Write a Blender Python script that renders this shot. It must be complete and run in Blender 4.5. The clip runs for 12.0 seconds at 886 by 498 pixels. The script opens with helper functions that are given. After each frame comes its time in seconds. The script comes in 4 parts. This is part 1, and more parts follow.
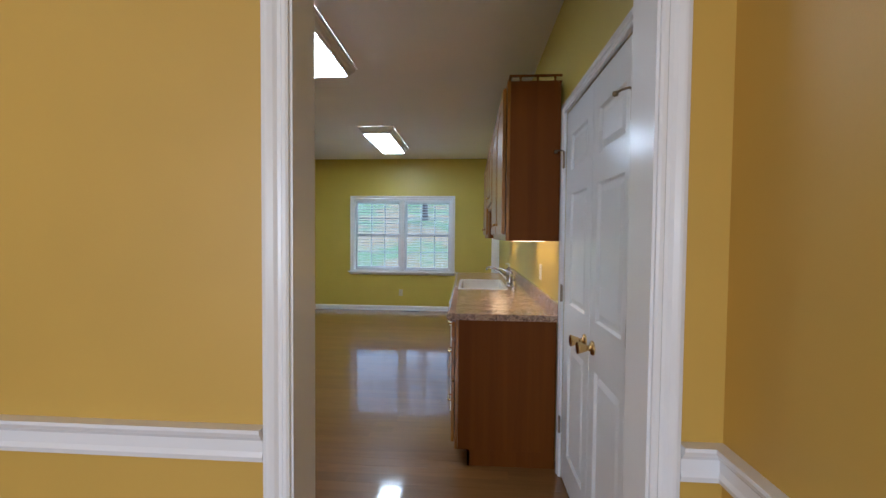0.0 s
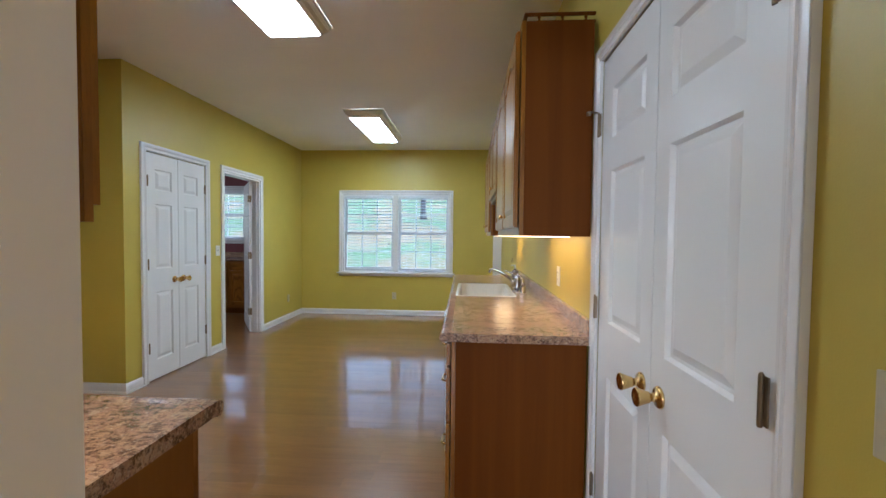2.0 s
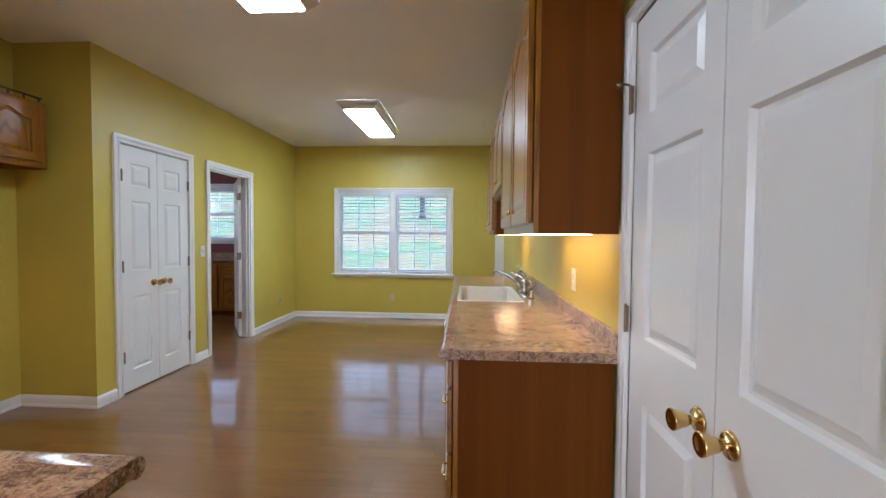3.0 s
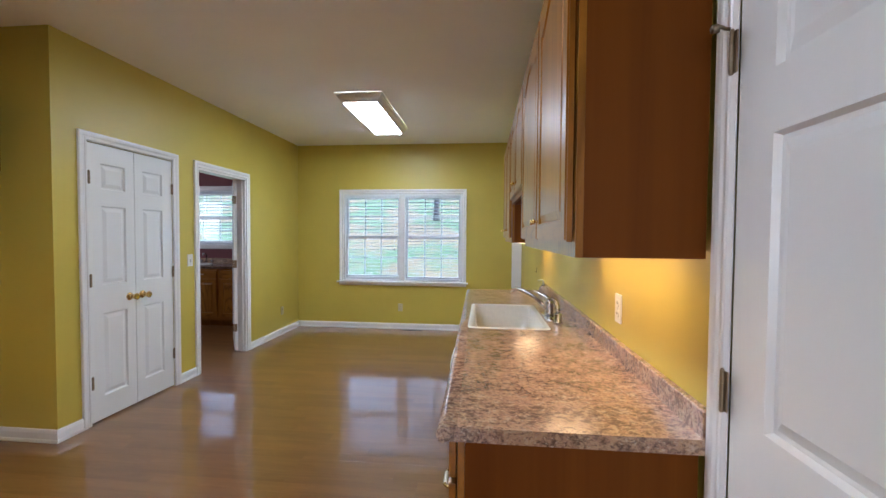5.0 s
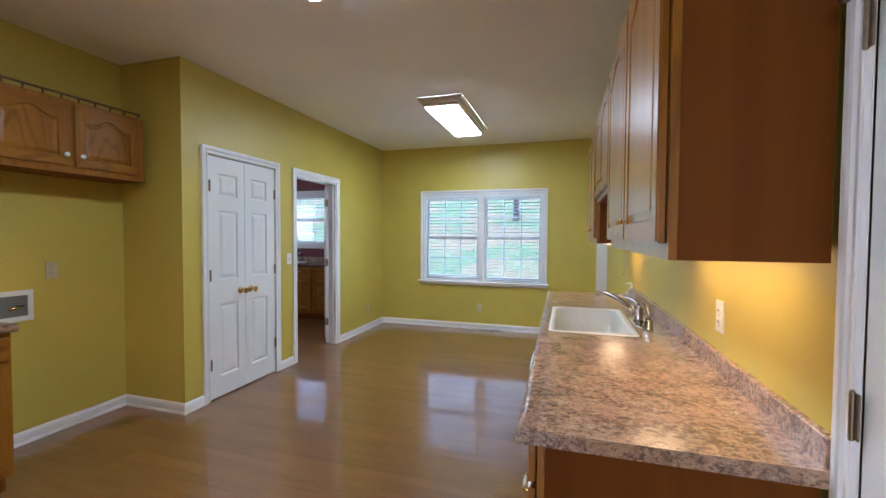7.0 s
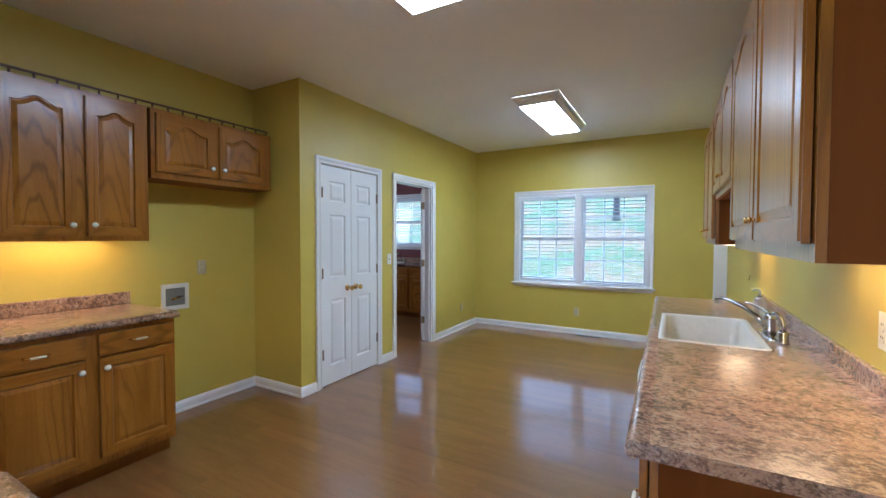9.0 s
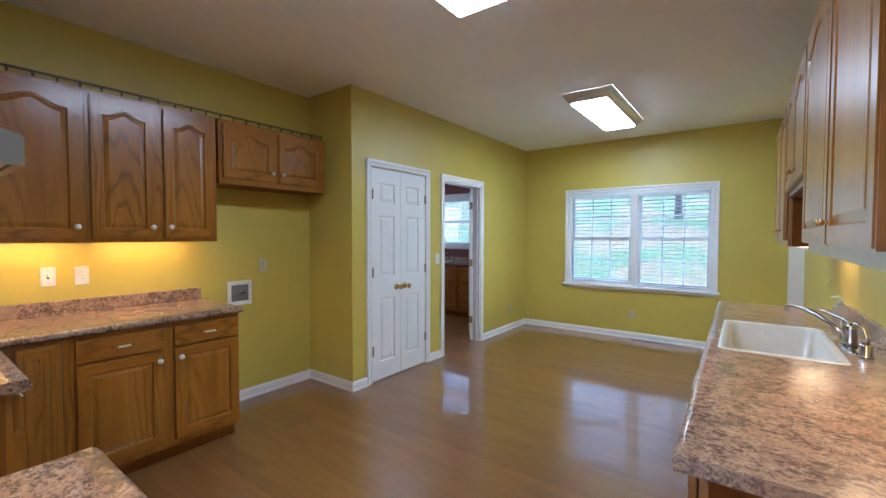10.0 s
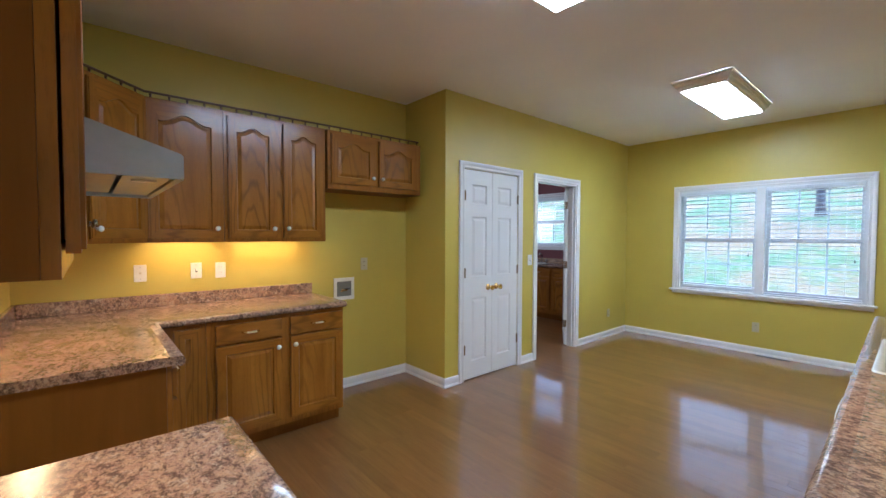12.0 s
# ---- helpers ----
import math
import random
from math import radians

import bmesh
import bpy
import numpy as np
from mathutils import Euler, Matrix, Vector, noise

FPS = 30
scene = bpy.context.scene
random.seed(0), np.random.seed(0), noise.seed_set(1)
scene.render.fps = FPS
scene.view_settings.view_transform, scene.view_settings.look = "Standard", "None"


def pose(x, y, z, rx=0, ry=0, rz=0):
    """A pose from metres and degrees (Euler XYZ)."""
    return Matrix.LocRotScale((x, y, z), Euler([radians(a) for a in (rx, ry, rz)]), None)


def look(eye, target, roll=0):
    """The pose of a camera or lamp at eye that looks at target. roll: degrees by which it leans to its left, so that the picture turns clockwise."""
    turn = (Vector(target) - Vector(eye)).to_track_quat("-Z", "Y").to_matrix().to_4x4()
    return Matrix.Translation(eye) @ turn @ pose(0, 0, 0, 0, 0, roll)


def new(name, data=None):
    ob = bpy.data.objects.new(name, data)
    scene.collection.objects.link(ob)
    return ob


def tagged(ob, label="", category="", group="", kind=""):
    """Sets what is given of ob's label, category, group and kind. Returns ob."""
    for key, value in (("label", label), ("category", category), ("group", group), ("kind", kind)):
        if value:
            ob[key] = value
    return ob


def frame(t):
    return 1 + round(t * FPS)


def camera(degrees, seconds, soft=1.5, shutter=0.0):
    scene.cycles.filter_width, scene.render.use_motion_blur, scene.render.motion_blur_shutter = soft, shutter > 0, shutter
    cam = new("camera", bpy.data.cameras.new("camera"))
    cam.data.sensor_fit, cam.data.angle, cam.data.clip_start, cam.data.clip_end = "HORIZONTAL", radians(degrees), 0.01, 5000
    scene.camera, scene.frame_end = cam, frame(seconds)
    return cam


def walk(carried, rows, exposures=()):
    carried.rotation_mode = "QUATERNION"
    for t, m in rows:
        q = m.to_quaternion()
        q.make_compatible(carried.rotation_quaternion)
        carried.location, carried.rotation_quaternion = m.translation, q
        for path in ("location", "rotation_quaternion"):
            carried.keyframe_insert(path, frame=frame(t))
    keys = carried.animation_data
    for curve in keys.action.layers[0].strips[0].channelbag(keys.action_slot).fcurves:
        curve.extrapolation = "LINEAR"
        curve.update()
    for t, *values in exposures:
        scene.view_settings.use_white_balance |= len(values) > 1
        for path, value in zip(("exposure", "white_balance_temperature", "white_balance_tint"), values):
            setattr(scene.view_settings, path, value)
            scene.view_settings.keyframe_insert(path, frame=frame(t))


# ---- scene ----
cam = camera(94.4, 12.0)
PATH = [
    (0, (0.138, 0.814, 1.356), (0.008, 2.809, 1.29), 0.5),
    (0.5, (0.151, 0.952, 1.34), (0.023, 2.947, 1.275), 0.7),
    (1, (0.144, 1.102, 1.327), (0.014, 3.096, 1.261), 0.6),
    (1.5, (0.136, 1.253, 1.324), (0.007, 3.248, 1.256), 0.6),
    (2, (0.13, 1.416, 1.328), (0.005, 3.411, 1.261), 0.6),
    (2.5, (0.131, 1.562, 1.321), (0.006, 3.557, 1.254), 0.5),
    (3, (0.11, 1.696, 1.319), (-0.013, 3.691, 1.252), 0.5),
    (5, (0.121, 2.171, 1.379), (-0.076, 4.161, 1.315), 0.4),
    (5.5, (0.116, 2.165, 1.38), (-0.146, 4.147, 1.318), 0.4),
    (6, (0.118, 2.162, 1.382), (-0.242, 4.128, 1.318), 0.3),
    (6.5, (0.119, 2.161, 1.38), (-0.344, 4.106, 1.316), 0.3),
    (8.5, (0.127, 2.156, 1.385), (-0.765, 3.944, 1.321), 0.2),
    (9, (0.102, 2.136, 1.379), (-0.88, 3.878, 1.319), 0.1),
    (9.5, (0.119, 2.137, 1.389), (-0.97, 3.813, 1.325), 0.1),
    (10, (0.132, 2.136, 1.395), (-1.054, 3.745, 1.328), 0.1),
    (10.5, (0.136, 2.134, 1.394), (-1.139, 3.673, 1.327), 0.1),
    (11, (0.139, 2.13, 1.395), (-1.22, 3.596, 1.327), 0.2),
    (11.5, (0.139, 2.128, 1.395), (-1.304, 3.511, 1.329), 0.1),
    (12, (0.141, 2.125, 1.4), (-1.371, 3.432, 1.333), 0.2),
]
EXPOSURES = [(0.0, 2.0, 5230, 8), (1.0, 2.0, 5400, 8), (2.0, 2.40, 5250, 6), (3.0, 2.52, 5380, 9), (5.0, 2.46, 5440, 11), (6.0, 2.48, 5400, 11), (9.0, 2.54, 4920, 8), (12.0, 2.62, 5030, 9)]
walk(cam, [(t, look(eye, target, roll)) for t, eye, target, roll in PATH], EXPOSURES)

# ---- light and exposure ----
world = bpy.data.worlds.new("overcast_sky")
scene.world = world
world.use_nodes = True
wn = world.node_tree.nodes
sky = wn.new("ShaderNodeTexSky")
sky.sky_type, sky.sun_disc = "NISHITA", False
sky.sun_elevation, sky.sun_rotation = radians(72), radians(0)
sky.air_density, sky.dust_density = 1.0, 3.0
wn["Background"].inputs["Strength"].default_value = 0.11
world.node_tree.links.new(sky.outputs[0], wn["Background"].inputs["Color"])

sun = new("sun", bpy.data.lights.new("sun", "SUN"))
sun.data.energy, sun.data.angle, sun.data.color = 0.85, radians(30), (0.93, 0.97, 1.0)
sun.matrix_world = look((0, 6.5, 20), (0, 0, 0))


# ---- materials ----
def material(name, rough=0.5, metal=0.0):
    m = bpy.data.materials.new(name)
    m.use_nodes = True
    b = m.node_tree.nodes["Principled BSDF"]
    b.inputs["Roughness"].default_value, b.inputs["Metallic"].default_value = rough, metal
    return m, m.node_tree.nodes, m.node_tree.links, b


def coords(n, l, scale, kind="Object"):
    tc, mp = n.new("ShaderNodeTexCoord"), n.new("ShaderNodeMapping")
    mp.inputs["Scale"].default_value = scale
    l.new(tc.outputs[kind], mp.inputs["Vector"])
    return mp.outputs["Vector"]


def noise_tex(n, l, vec, scale, detail=4.0, rough=0.55, distort=0.0):
    t = n.new("ShaderNodeTexNoise")
    t.inputs["Scale"].default_value, t.inputs["Detail"].default_value = scale, detail
    t.inputs["Roughness"].default_value, t.inputs["Distortion"].default_value = rough, distort
    l.new(vec, t.inputs["Vector"])
    return t.outputs["Fac"]


def ramp(n, l, fac, stops):
    r = n.new("ShaderNodeValToRGB")
    while len(r.color_ramp.elements) < len(stops):
        r.color_ramp.elements.new(0.5)
    for e, (p, c) in zip(r.color_ramp.elements, stops):
        e.position, e.color = p, (*c, 1)
    l.new(fac, r.inputs["Fac"])
    return r.outputs["Color"]


def mix(n, l, fac, a, b, mode="MIX"):
    x = n.new("ShaderNodeMix")
    x.data_type, x.blend_type = "RGBA", mode
    for sock, v in ((x.inputs[0], fac), (x.inputs[6], a), (x.inputs[7], b)):
        if isinstance(v, (int, float)):
            sock.default_value = v
        elif isinstance(v, tuple):
            sock.default_value = (*v, 1)
        else:
            l.new(v, sock)
    return x.outputs[2]


def bump(n, l, b, height, strength, distance=0.002):
    k = n.new("ShaderNodeBump")
    k.inputs["Strength"].default_value, k.inputs["Distance"].default_value = strength, distance
    l.new(height, k.inputs["Height"])
    l.new(k.outputs["Normal"], b.inputs["Normal"])


def paint(name, color, rough=0.5, vary=0.06, grain=260.0, lump=0.12):
    m, n, l, b = material(name, rough)
    v = coords(n, l, (1, 1, 1))
    big = noise_tex(n, l, v, 1.3, 3)
    lo, hi = tuple(c * (1 - vary) for c in color), tuple(min(1, c * (1 + vary)) for c in color)
    l.new(ramp(n, l, big, [(0.3, lo), (0.7, hi)]), b.inputs["Base Color"])
    bump(n, l, b, noise_tex(n, l, v, grain, 2), lump, 0.0015)
    return m


def oak(name, dark, light, rough=0.33, along=(1, 1, 0.15), coat=0.5, figure=0.6, spec=0.25, move=(-0.36, 0.23, -0.07)):
    """Flat-sawn oak: cathedral figure and open pores, drawn out along the grain."""
    m, n, l, b = material(name, rough)
    v = coords(n, l, along)
    oi = n.new("ShaderNodeObjectInfo")
    shift = n.new("ShaderNodeVectorMath")
    shift.operation = "MULTIPLY_ADD"
    shift.inputs[1].default_value = move
    l.new(oi.outputs["Random"], shift.inputs[0])
    l.new(v, shift.inputs[2])
    v = shift.outputs[0]
    broad = noise_tex(n, l, v, 9, 3, 0.5, 0.8)
    w = n.new("ShaderNodeTexWave")
    w.wave_type, w.rings_direction = "RINGS", "Y"
    w.inputs["Scale"].default_value, w.inputs["Distortion"].default_value = 11.0, 9.0
    w.inputs["Detail"].default_value, w.inputs["Detail Scale"].default_value = 2.0, 0.9
    l.new(v, w.inputs["Vector"])
    pores = noise_tex(n, l, v, 190, 4, 0.7)
    fade = ramp(n, l, noise_tex(n, l, v, 3.2, 2, 0.5), [(0.38, (0.12,) * 3), (0.60, (1, 1, 1))])
    c = ramp(n, l, broad, [(0.25, dark), (0.75, light)])
    line = ramp(n, l, w.outputs["Fac"], [(0.0, (figure,) * 3), (0.12, (figure * 0.5,) * 3), (0.34, (0, 0, 0))])
    c = mix(n, l, mix(n, l, 1.0, line, fade, "MULTIPLY"), c, tuple(x * 0.5 for x in dark))
    c = mix(n, l, ramp(n, l, pores, [(0.50, (0, 0, 0)), (0.68, (figure * 0.5,) * 3)]), c, tuple(x * 0.6 for x in dark))
    l.new(c, b.inputs["Base Color"])
    b.inputs["Coat Weight"].default_value, b.inputs["Coat Roughness"].default_value = coat, 0.18
    b.inputs["Specular IOR Level"].default_value = spec
    bump(n, l, b, pores, 0.05, 0.001)
    return m


def plain(name, color, rough=0.4, metal=0.0, wear=0.08):
    m, n, l, b = material(name, rough, metal)
    f = noise_tex(n, l, coords(n, l, (1, 1, 1)), 35, 3)
    l.new(ramp(n, l, f, [(0.3, tuple(c * (1 - wear) for c in color)), (0.7, color)]), b.inputs["Base Color"])
    rr = n.new("ShaderNodeMapRange")
    rr.inputs["To Min"].default_value, rr.inputs["To Max"].default_value = rough * 0.8, rough * 1.25
    l.new(f, rr.inputs["Value"])
    l.new(rr.outputs[0], b.inputs["Roughness"])
    return m


def glow(name, color, strength):
    m, n, l, b = material(name, 0.4)
    b.inputs["Base Color"].default_value = (0.9, 0.9, 0.9, 1)
    b.inputs["Emission Color"].default_value, b.inputs["Emission Strength"].default_value = (*color, 1), strength
    return m


def laminate():
    """Mottled stone-pattern laminate: tan, rose and grey-brown flecks."""
    m, n, l, b = material("laminate_stone", 0.26)
    v = coords(n, l, (1, 1, 1), "Object")
    stretch = coords(n, l, (0.8, 1.1, 1.0), "Object")
    shard = noise_tex(n, l, stretch, 66, 6, 0.72, 0.5)
    drift = noise_tex(n, l, stretch, 9, 4, 0.6, 0.6)
    fleck = noise_tex(n, l, stretch, 150, 4, 0.65, 0.4)
    tint = noise_tex(n, l, v, 21, 5, 0.65, 0.8)
    c = ramp(n, l, tint, [(0.34, (0.46, 0.325, 0.225)), (0.46, (0.43, 0.27, 0.155)), (0.56, (0.37, 0.215, 0.14)), (0.68, (0.47, 0.345, 0.23))])
    veil = n.new("ShaderNodeMath")
    veil.operation, veil.inputs[1].default_value = "MULTIPLY_ADD", 0.42
    l.new(drift, veil.inputs[0])
    l.new(shard, veil.inputs[2])
    c = mix(n, l, ramp(n, l, veil.outputs[0], [(0.61, (0.85,) * 3), (0.68, (0.45,) * 3), (0.745, (0, 0, 0))]), c, (0.082, 0.046, 0.032))
    c = mix(n, l, ramp(n, l, fleck, [(0.36, (0.7,) * 3), (0.45, (0, 0, 0))]), c, (0.10, 0.055, 0.05))
    c = mix(n, l, ramp(n, l, fleck, [(0.60, (0, 0, 0)), (0.68, (0.6,) * 3)]), c, (0.60, 0.50, 0.38))
    l.new(c, b.inputs["Base Color"])
    b.inputs["Coat Weight"].default_value, b.inputs["Coat Roughness"].default_value = 0.4, 0.17
    bump(n, l, b, fleck, 0.03, 0.0006)
    return m


def floor_wood():
    m, n, l, b = material("floor_oak", 0.2)
    v = coords(n, l, (0.8, 9, 9))
    oi = n.new("ShaderNodeObjectInfo")
    shift = n.new("ShaderNodeVectorMath")
    shift.operation = "MULTIPLY_ADD"
    shift.inputs[1].default_value = (11, 7, 5)
    l.new(oi.outputs["Random"], shift.inputs[0])
    l.new(v, shift.inputs[2])
    g = noise_tex(n, l, shift.outputs[0], 3.0, 6, 0.62, 0.8)
    fine = noise_tex(n, l, shift.outputs[0], 22, 4, 0.7)
    c = ramp(n, l, g, [(0.25, (0.184, 0.081, 0.021)), (0.75, (0.246, 0.117, 0.034))])
    c = mix(n, l, ramp(n, l, fine, [(0.5, (0, 0, 0)), (0.68, (0.14,) * 3)]), c, (0.09, 0.040, 0.012))
    tone = ramp(n, l, oi.outputs["Random"], [(0.0, (0.86, 0.855, 0.85)), (0.5, (0.95, 0.95, 0.95)), (1.0, (1.06, 1.05, 1.04))])
    l.new(mix(n, l, 1.0, c, tone, "MULTIPLY"), b.inputs["Base Color"])
    b.inputs["Coat Weight"].default_value, b.inputs["Coat Roughness"].default_value = 1.0, 0.055
    b.inputs["Specular IOR Level"].default_value = 0.2
    b.inputs["Coat IOR"].default_value = 1.47
    wob = noise_tex(n, l, coords(n, l, (3, 14, 1)), 1.0, 2)
    rr = n.new("ShaderNodeMapRange")
    rr.inputs["To Min"].default_value, rr.inputs["To Max"].default_value = 0.3, 0.36
    l.new(wob, rr.inputs["Value"])
    l.new(rr.outputs[0], b.inputs["Roughness"])
    bump(n, l, b, g, 0.012, 0.0006)
    return m


def grass():
    m, n, l, b = material("autumn_lawn", 0.9)
    v = coords(n, l, (1, 1, 1))
    c = ramp(n, l, noise_tex(n, l, v, 3.0, 6, 0.7), [(0.3, (0.050, 0.12, 0.050)), (0.7, (0.12, 0.22, 0.10))])
    leaves = noise_tex(n, l, v, 0.33, 5, 0.65)
    c = mix(n, l, ramp(n, l, leaves, [(0.46, (0, 0, 0)), (0.56, (0.85,) * 3)]), c, (0.24, 0.17, 0.10))
    specks = noise_tex(n, l, v, 9, 3, 0.7)
    c = mix(n, l, ramp(n, l, specks, [(0.56, (0, 0, 0)), (0.62, (0.9,) * 3)]), c, (0.34, 0.33, 0.32))
    l.new(c, b.inputs["Base Color"])
    bump(n, l, b, noise_tex(n, l, v, 30, 4), 0.6, 0.03)
    return m


YELLOW = paint("kitchen_yellow_paint", (0.55, 0.435, 0.072), 0.42)
GOLD = paint("dining_gold_paint", (0.56, 0.355, 0.062), 0.5)
RED = paint("oxblood_red_paint", (0.13, 0.013, 0.017), 0.5)
CEILING = paint("ceiling_white", (0.90, 0.89, 0.885), 0.85, 0.02, 90, 0.3)
WHITE = paint("white_trim_gloss", (0.80, 0.79, 0.78), 0.24, 0.03, 120, 0.04)
DOORWHITE = paint("white_door_gloss", (0.78, 0.78, 0.77), 0.3, 0.03, 150, 0.05)
OAK = oak("honey_oak", (0.228, 0.086, 0.007), (0.350, 0.145, 0.014))
OAKH = oak("honey_oak_cross", (0.228, 0.086, 0.007), (0.350, 0.145, 0.014), along=(0.1, 1, 1))
OAKFIELD = oak("honey_oak_panel", (0.228, 0.086, 0.007), (0.350, 0.145, 0.014), move=(-0.21, 0.31, 0.12))
# Sink-side copy of the oak veneer, with that side's shade put into its colour.
SINKPANEL = oak("shade_toned_oak_veneer", (0.120, 0.034, 0.002), (0.160, 0.048, 0.003), 0.55, (1.6, 1.6, 0.05), 0.0, 0.12, 0.12)
OAKPANEL = oak("oak_veneer_panel", (0.165, 0.062, 0.006), (0.24, 0.096, 0.013), 0.55, (0.8, 0.8, 0.06), 0.0, 0.2, 0.15)
RAILWOOD = plain("dark_walnut_stain", (0.10, 0.050, 0.018), 0.4)
LAM = laminate()
FLOOR = floor_wood()
BRASS = plain("polished_brass", (0.72, 0.50, 0.20), 0.16, 1.0)
HINGE = plain("antique_brass", (0.27, 0.21, 0.14), 0.42, 1.0)
CHROME = plain("chrome", (0.50, 0.49, 0.48), 0.13, 1.0)
STEEL = plain("brushed_steel", (0.42, 0.43, 0.43), 0.36, 1.0)
PORCELAIN = plain("white_porcelain", (0.82, 0.81, 0.77), 0.12)
SINKWHITE = plain("sink_enamel", (0.76, 0.72, 0.63), 0.14)
CREAM = plain("cream_porcelain", (0.66, 0.57, 0.40), 0.15)
PLASTIC = plain("white_plastic", (0.76, 0.75, 0.71), 0.35)
ALMOND = plain("almond_plastic", (0.55, 0.50, 0.36), 0.38)
APPLIANCE = plain("white_appliance_enamel", (0.80, 0.81, 0.80), 0.16)
DARK = plain("dark_slot", (0.02, 0.018, 0.016), 0.6)
VINYL = plain("white_vinyl", (0.82, 0.83, 0.84), 0.35)
SLAT, sn, sl, sb = material("white_blind_slat", 0.4)
sb.inputs["Base Color"].default_value = (0.82, 0.84, 0.88, 1)
thru, blend = sn.new("ShaderNodeBsdfTranslucent"), sn.new("ShaderNodeMixShader")
thru.inputs["Color"].default_value = (0.85, 0.88, 0.92, 1)
blend.inputs[0].default_value = 0.5
sl.new(sb.outputs[0], blend.inputs[1])
sl.new(thru.outputs[0], blend.inputs[2])
sl.new(blend.outputs[0], sn["Material Output"].inputs["Surface"])
BARK = paint("bark", (0.20, 0.17, 0.19), 0.95, 0.4, 30, 1.0)
LEAF = paint("autumn_leaf", (0.16, 0.12, 0.03), 0.8, 0.4, 40, 0.2)
LAWN = grass()
TUBE = glow("fluorescent_diffuser", (0.91, 0.98, 1.0), 6.6)
# Near fixture's diffuser, set weaker only to balance the light in the room.
TUBE_DIM = glow("dimmed_fluorescent_diffuser", (0.93, 0.98, 0.99), 4.9)
WARM = glow("warm_strip_lens", (1.0, 0.58, 0.24), 4.0)
WARM_WIDE = glow("warm_wide_lens", (1.0, 0.60, 0.27), 1.5)

GLASS, gn, gl, gb = material("window_glass", 0.0)
gb.inputs["Transmission Weight"].default_value, gb.inputs["IOR"].default_value = 1.0, 1.45
gb.inputs["Base Color"].default_value = (0.97, 0.99, 0.98, 1)
BOTTLE, gn, gl, gb = material("clear_plastic", 0.08)
gb.inputs["Transmission Weight"].default_value, gb.inputs["IOR"].default_value = 0.8, 1.4


# ---- mesh helpers ----
def smooth(ob):
    for p in ob.data.polygons:
        p.use_smooth = True
    return ob


def mesh_of(name, bm, *mats):
    bmesh.ops.recalc_face_normals(bm, faces=bm.faces)
    me = bpy.data.meshes.new(name)
    bm.to_mesh(me)
    bm.free()
    for m in mats:
        me.materials.append(m)
    return me


def part(name, bm, mat, parent=None, label="", loc=None, soft=False):
    """One mesh object, under a thing or a part."""
    me = bm if isinstance(bm, bpy.types.Mesh) else mesh_of(name, bm, mat)
    ob = new(name, me)
    ob.parent = parent
    if loc is not None:
        ob.matrix_basis = loc
    if label:
        ob["label"] = label
    if soft:
        smooth(ob)
    return ob


def thing(name, label, category, at, group="", kind=""):
    ob = new(name)
    ob.empty_display_size = 0.1
    ob.matrix_basis = at
    return tagged(ob, label, category, group, kind)


def box(x0, x1, y0, y1, z0, z1, bevel=0.0, seg=2, bm=None):
    own = bm is None
    b = bmesh.new() if own or bevel else bm
    r = bmesh.ops.create_cube(b, size=1.0, matrix=Matrix.Translation(((x0 + x1) / 2, (y0 + y1) / 2, (z0 + z1) / 2)) @ Matrix.Diagonal((abs(x1 - x0), abs(y1 - y0), abs(z1 - z0), 1)))
    if bevel:
        bmesh.ops.bevel(b, geom=b.edges[:], offset=bevel, segments=seg, affect="EDGES", profile=0.7)
        if not own:
            merge(bm, b)
            return bm
    return b


def merge(bm, other):
    tmp = bpy.data.meshes.new("tmp")
    other.to_mesh(tmp)
    other.free()
    bm.from_mesh(tmp)
    bpy.data.meshes.remove(tmp)
    return bm


def lathe(profile, turns=20, m=None, bm=None):
    """Revolves (radius, height) round z."""
    bm = bm or bmesh.new()
    m = m or Matrix()
    rings = []
    for r, h in profile:
        rings.append([bm.verts.new(m @ Vector((r * math.cos(2 * math.pi * k / turns), r * math.sin(2 * math.pi * k / turns), h))) for k in range(turns)])
    for a, b in zip(rings, rings[1:]):
        for k in range(turns):
            j = (k + 1) % turns
            bm.faces.new((a[k], a[j], b[j], b[k]))
    bm.faces.new(rings[0][::-1])
    bm.faces.new(rings[-1])
    return bm


def tube(points, r, n=10, bm=None):
    bm = bm or bmesh.new()
    pts = [Vector(p) for p in points]
    rings = []
    for i, p in enumerate(pts):
        d = (pts[min(i + 1, len(pts) - 1)] - pts[max(i - 1, 0)]).normalized()
        q = d.to_track_quat("Z", "Y")
        rr = r[i] if isinstance(r, (list, tuple)) else r
        rings.append([bm.verts.new(p + q @ Vector((rr * math.cos(2 * math.pi * k / n), rr * math.sin(2 * math.pi * k / n), 0))) for k in range(n)])
    for a, b in zip(rings, rings[1:]):
        for k in range(n):
            j = (k + 1) % n
            bm.faces.new((a[k], a[j], b[j], b[k]))
    bm.faces.new(rings[0][::-1])
    bm.faces.new(rings[-1])
    return bm


def prism(outline, lo, hi, place):
    """A polygon (u, v) drawn out from lo to hi; place(u, v, w) gives the point."""
    bm = bmesh.new()
    a = [bm.verts.new(place(u, v, lo)) for u, v in outline]
    b = [bm.verts.new(place(u, v, hi)) for u, v in outline]
    bm.faces.new(a[::-1])
    bm.faces.new(b)
    for k in range(len(a)):
        j = (k + 1) % len(a)
        bm.faces.new((a[k], a[j], b[j], b[k]))
    return bm


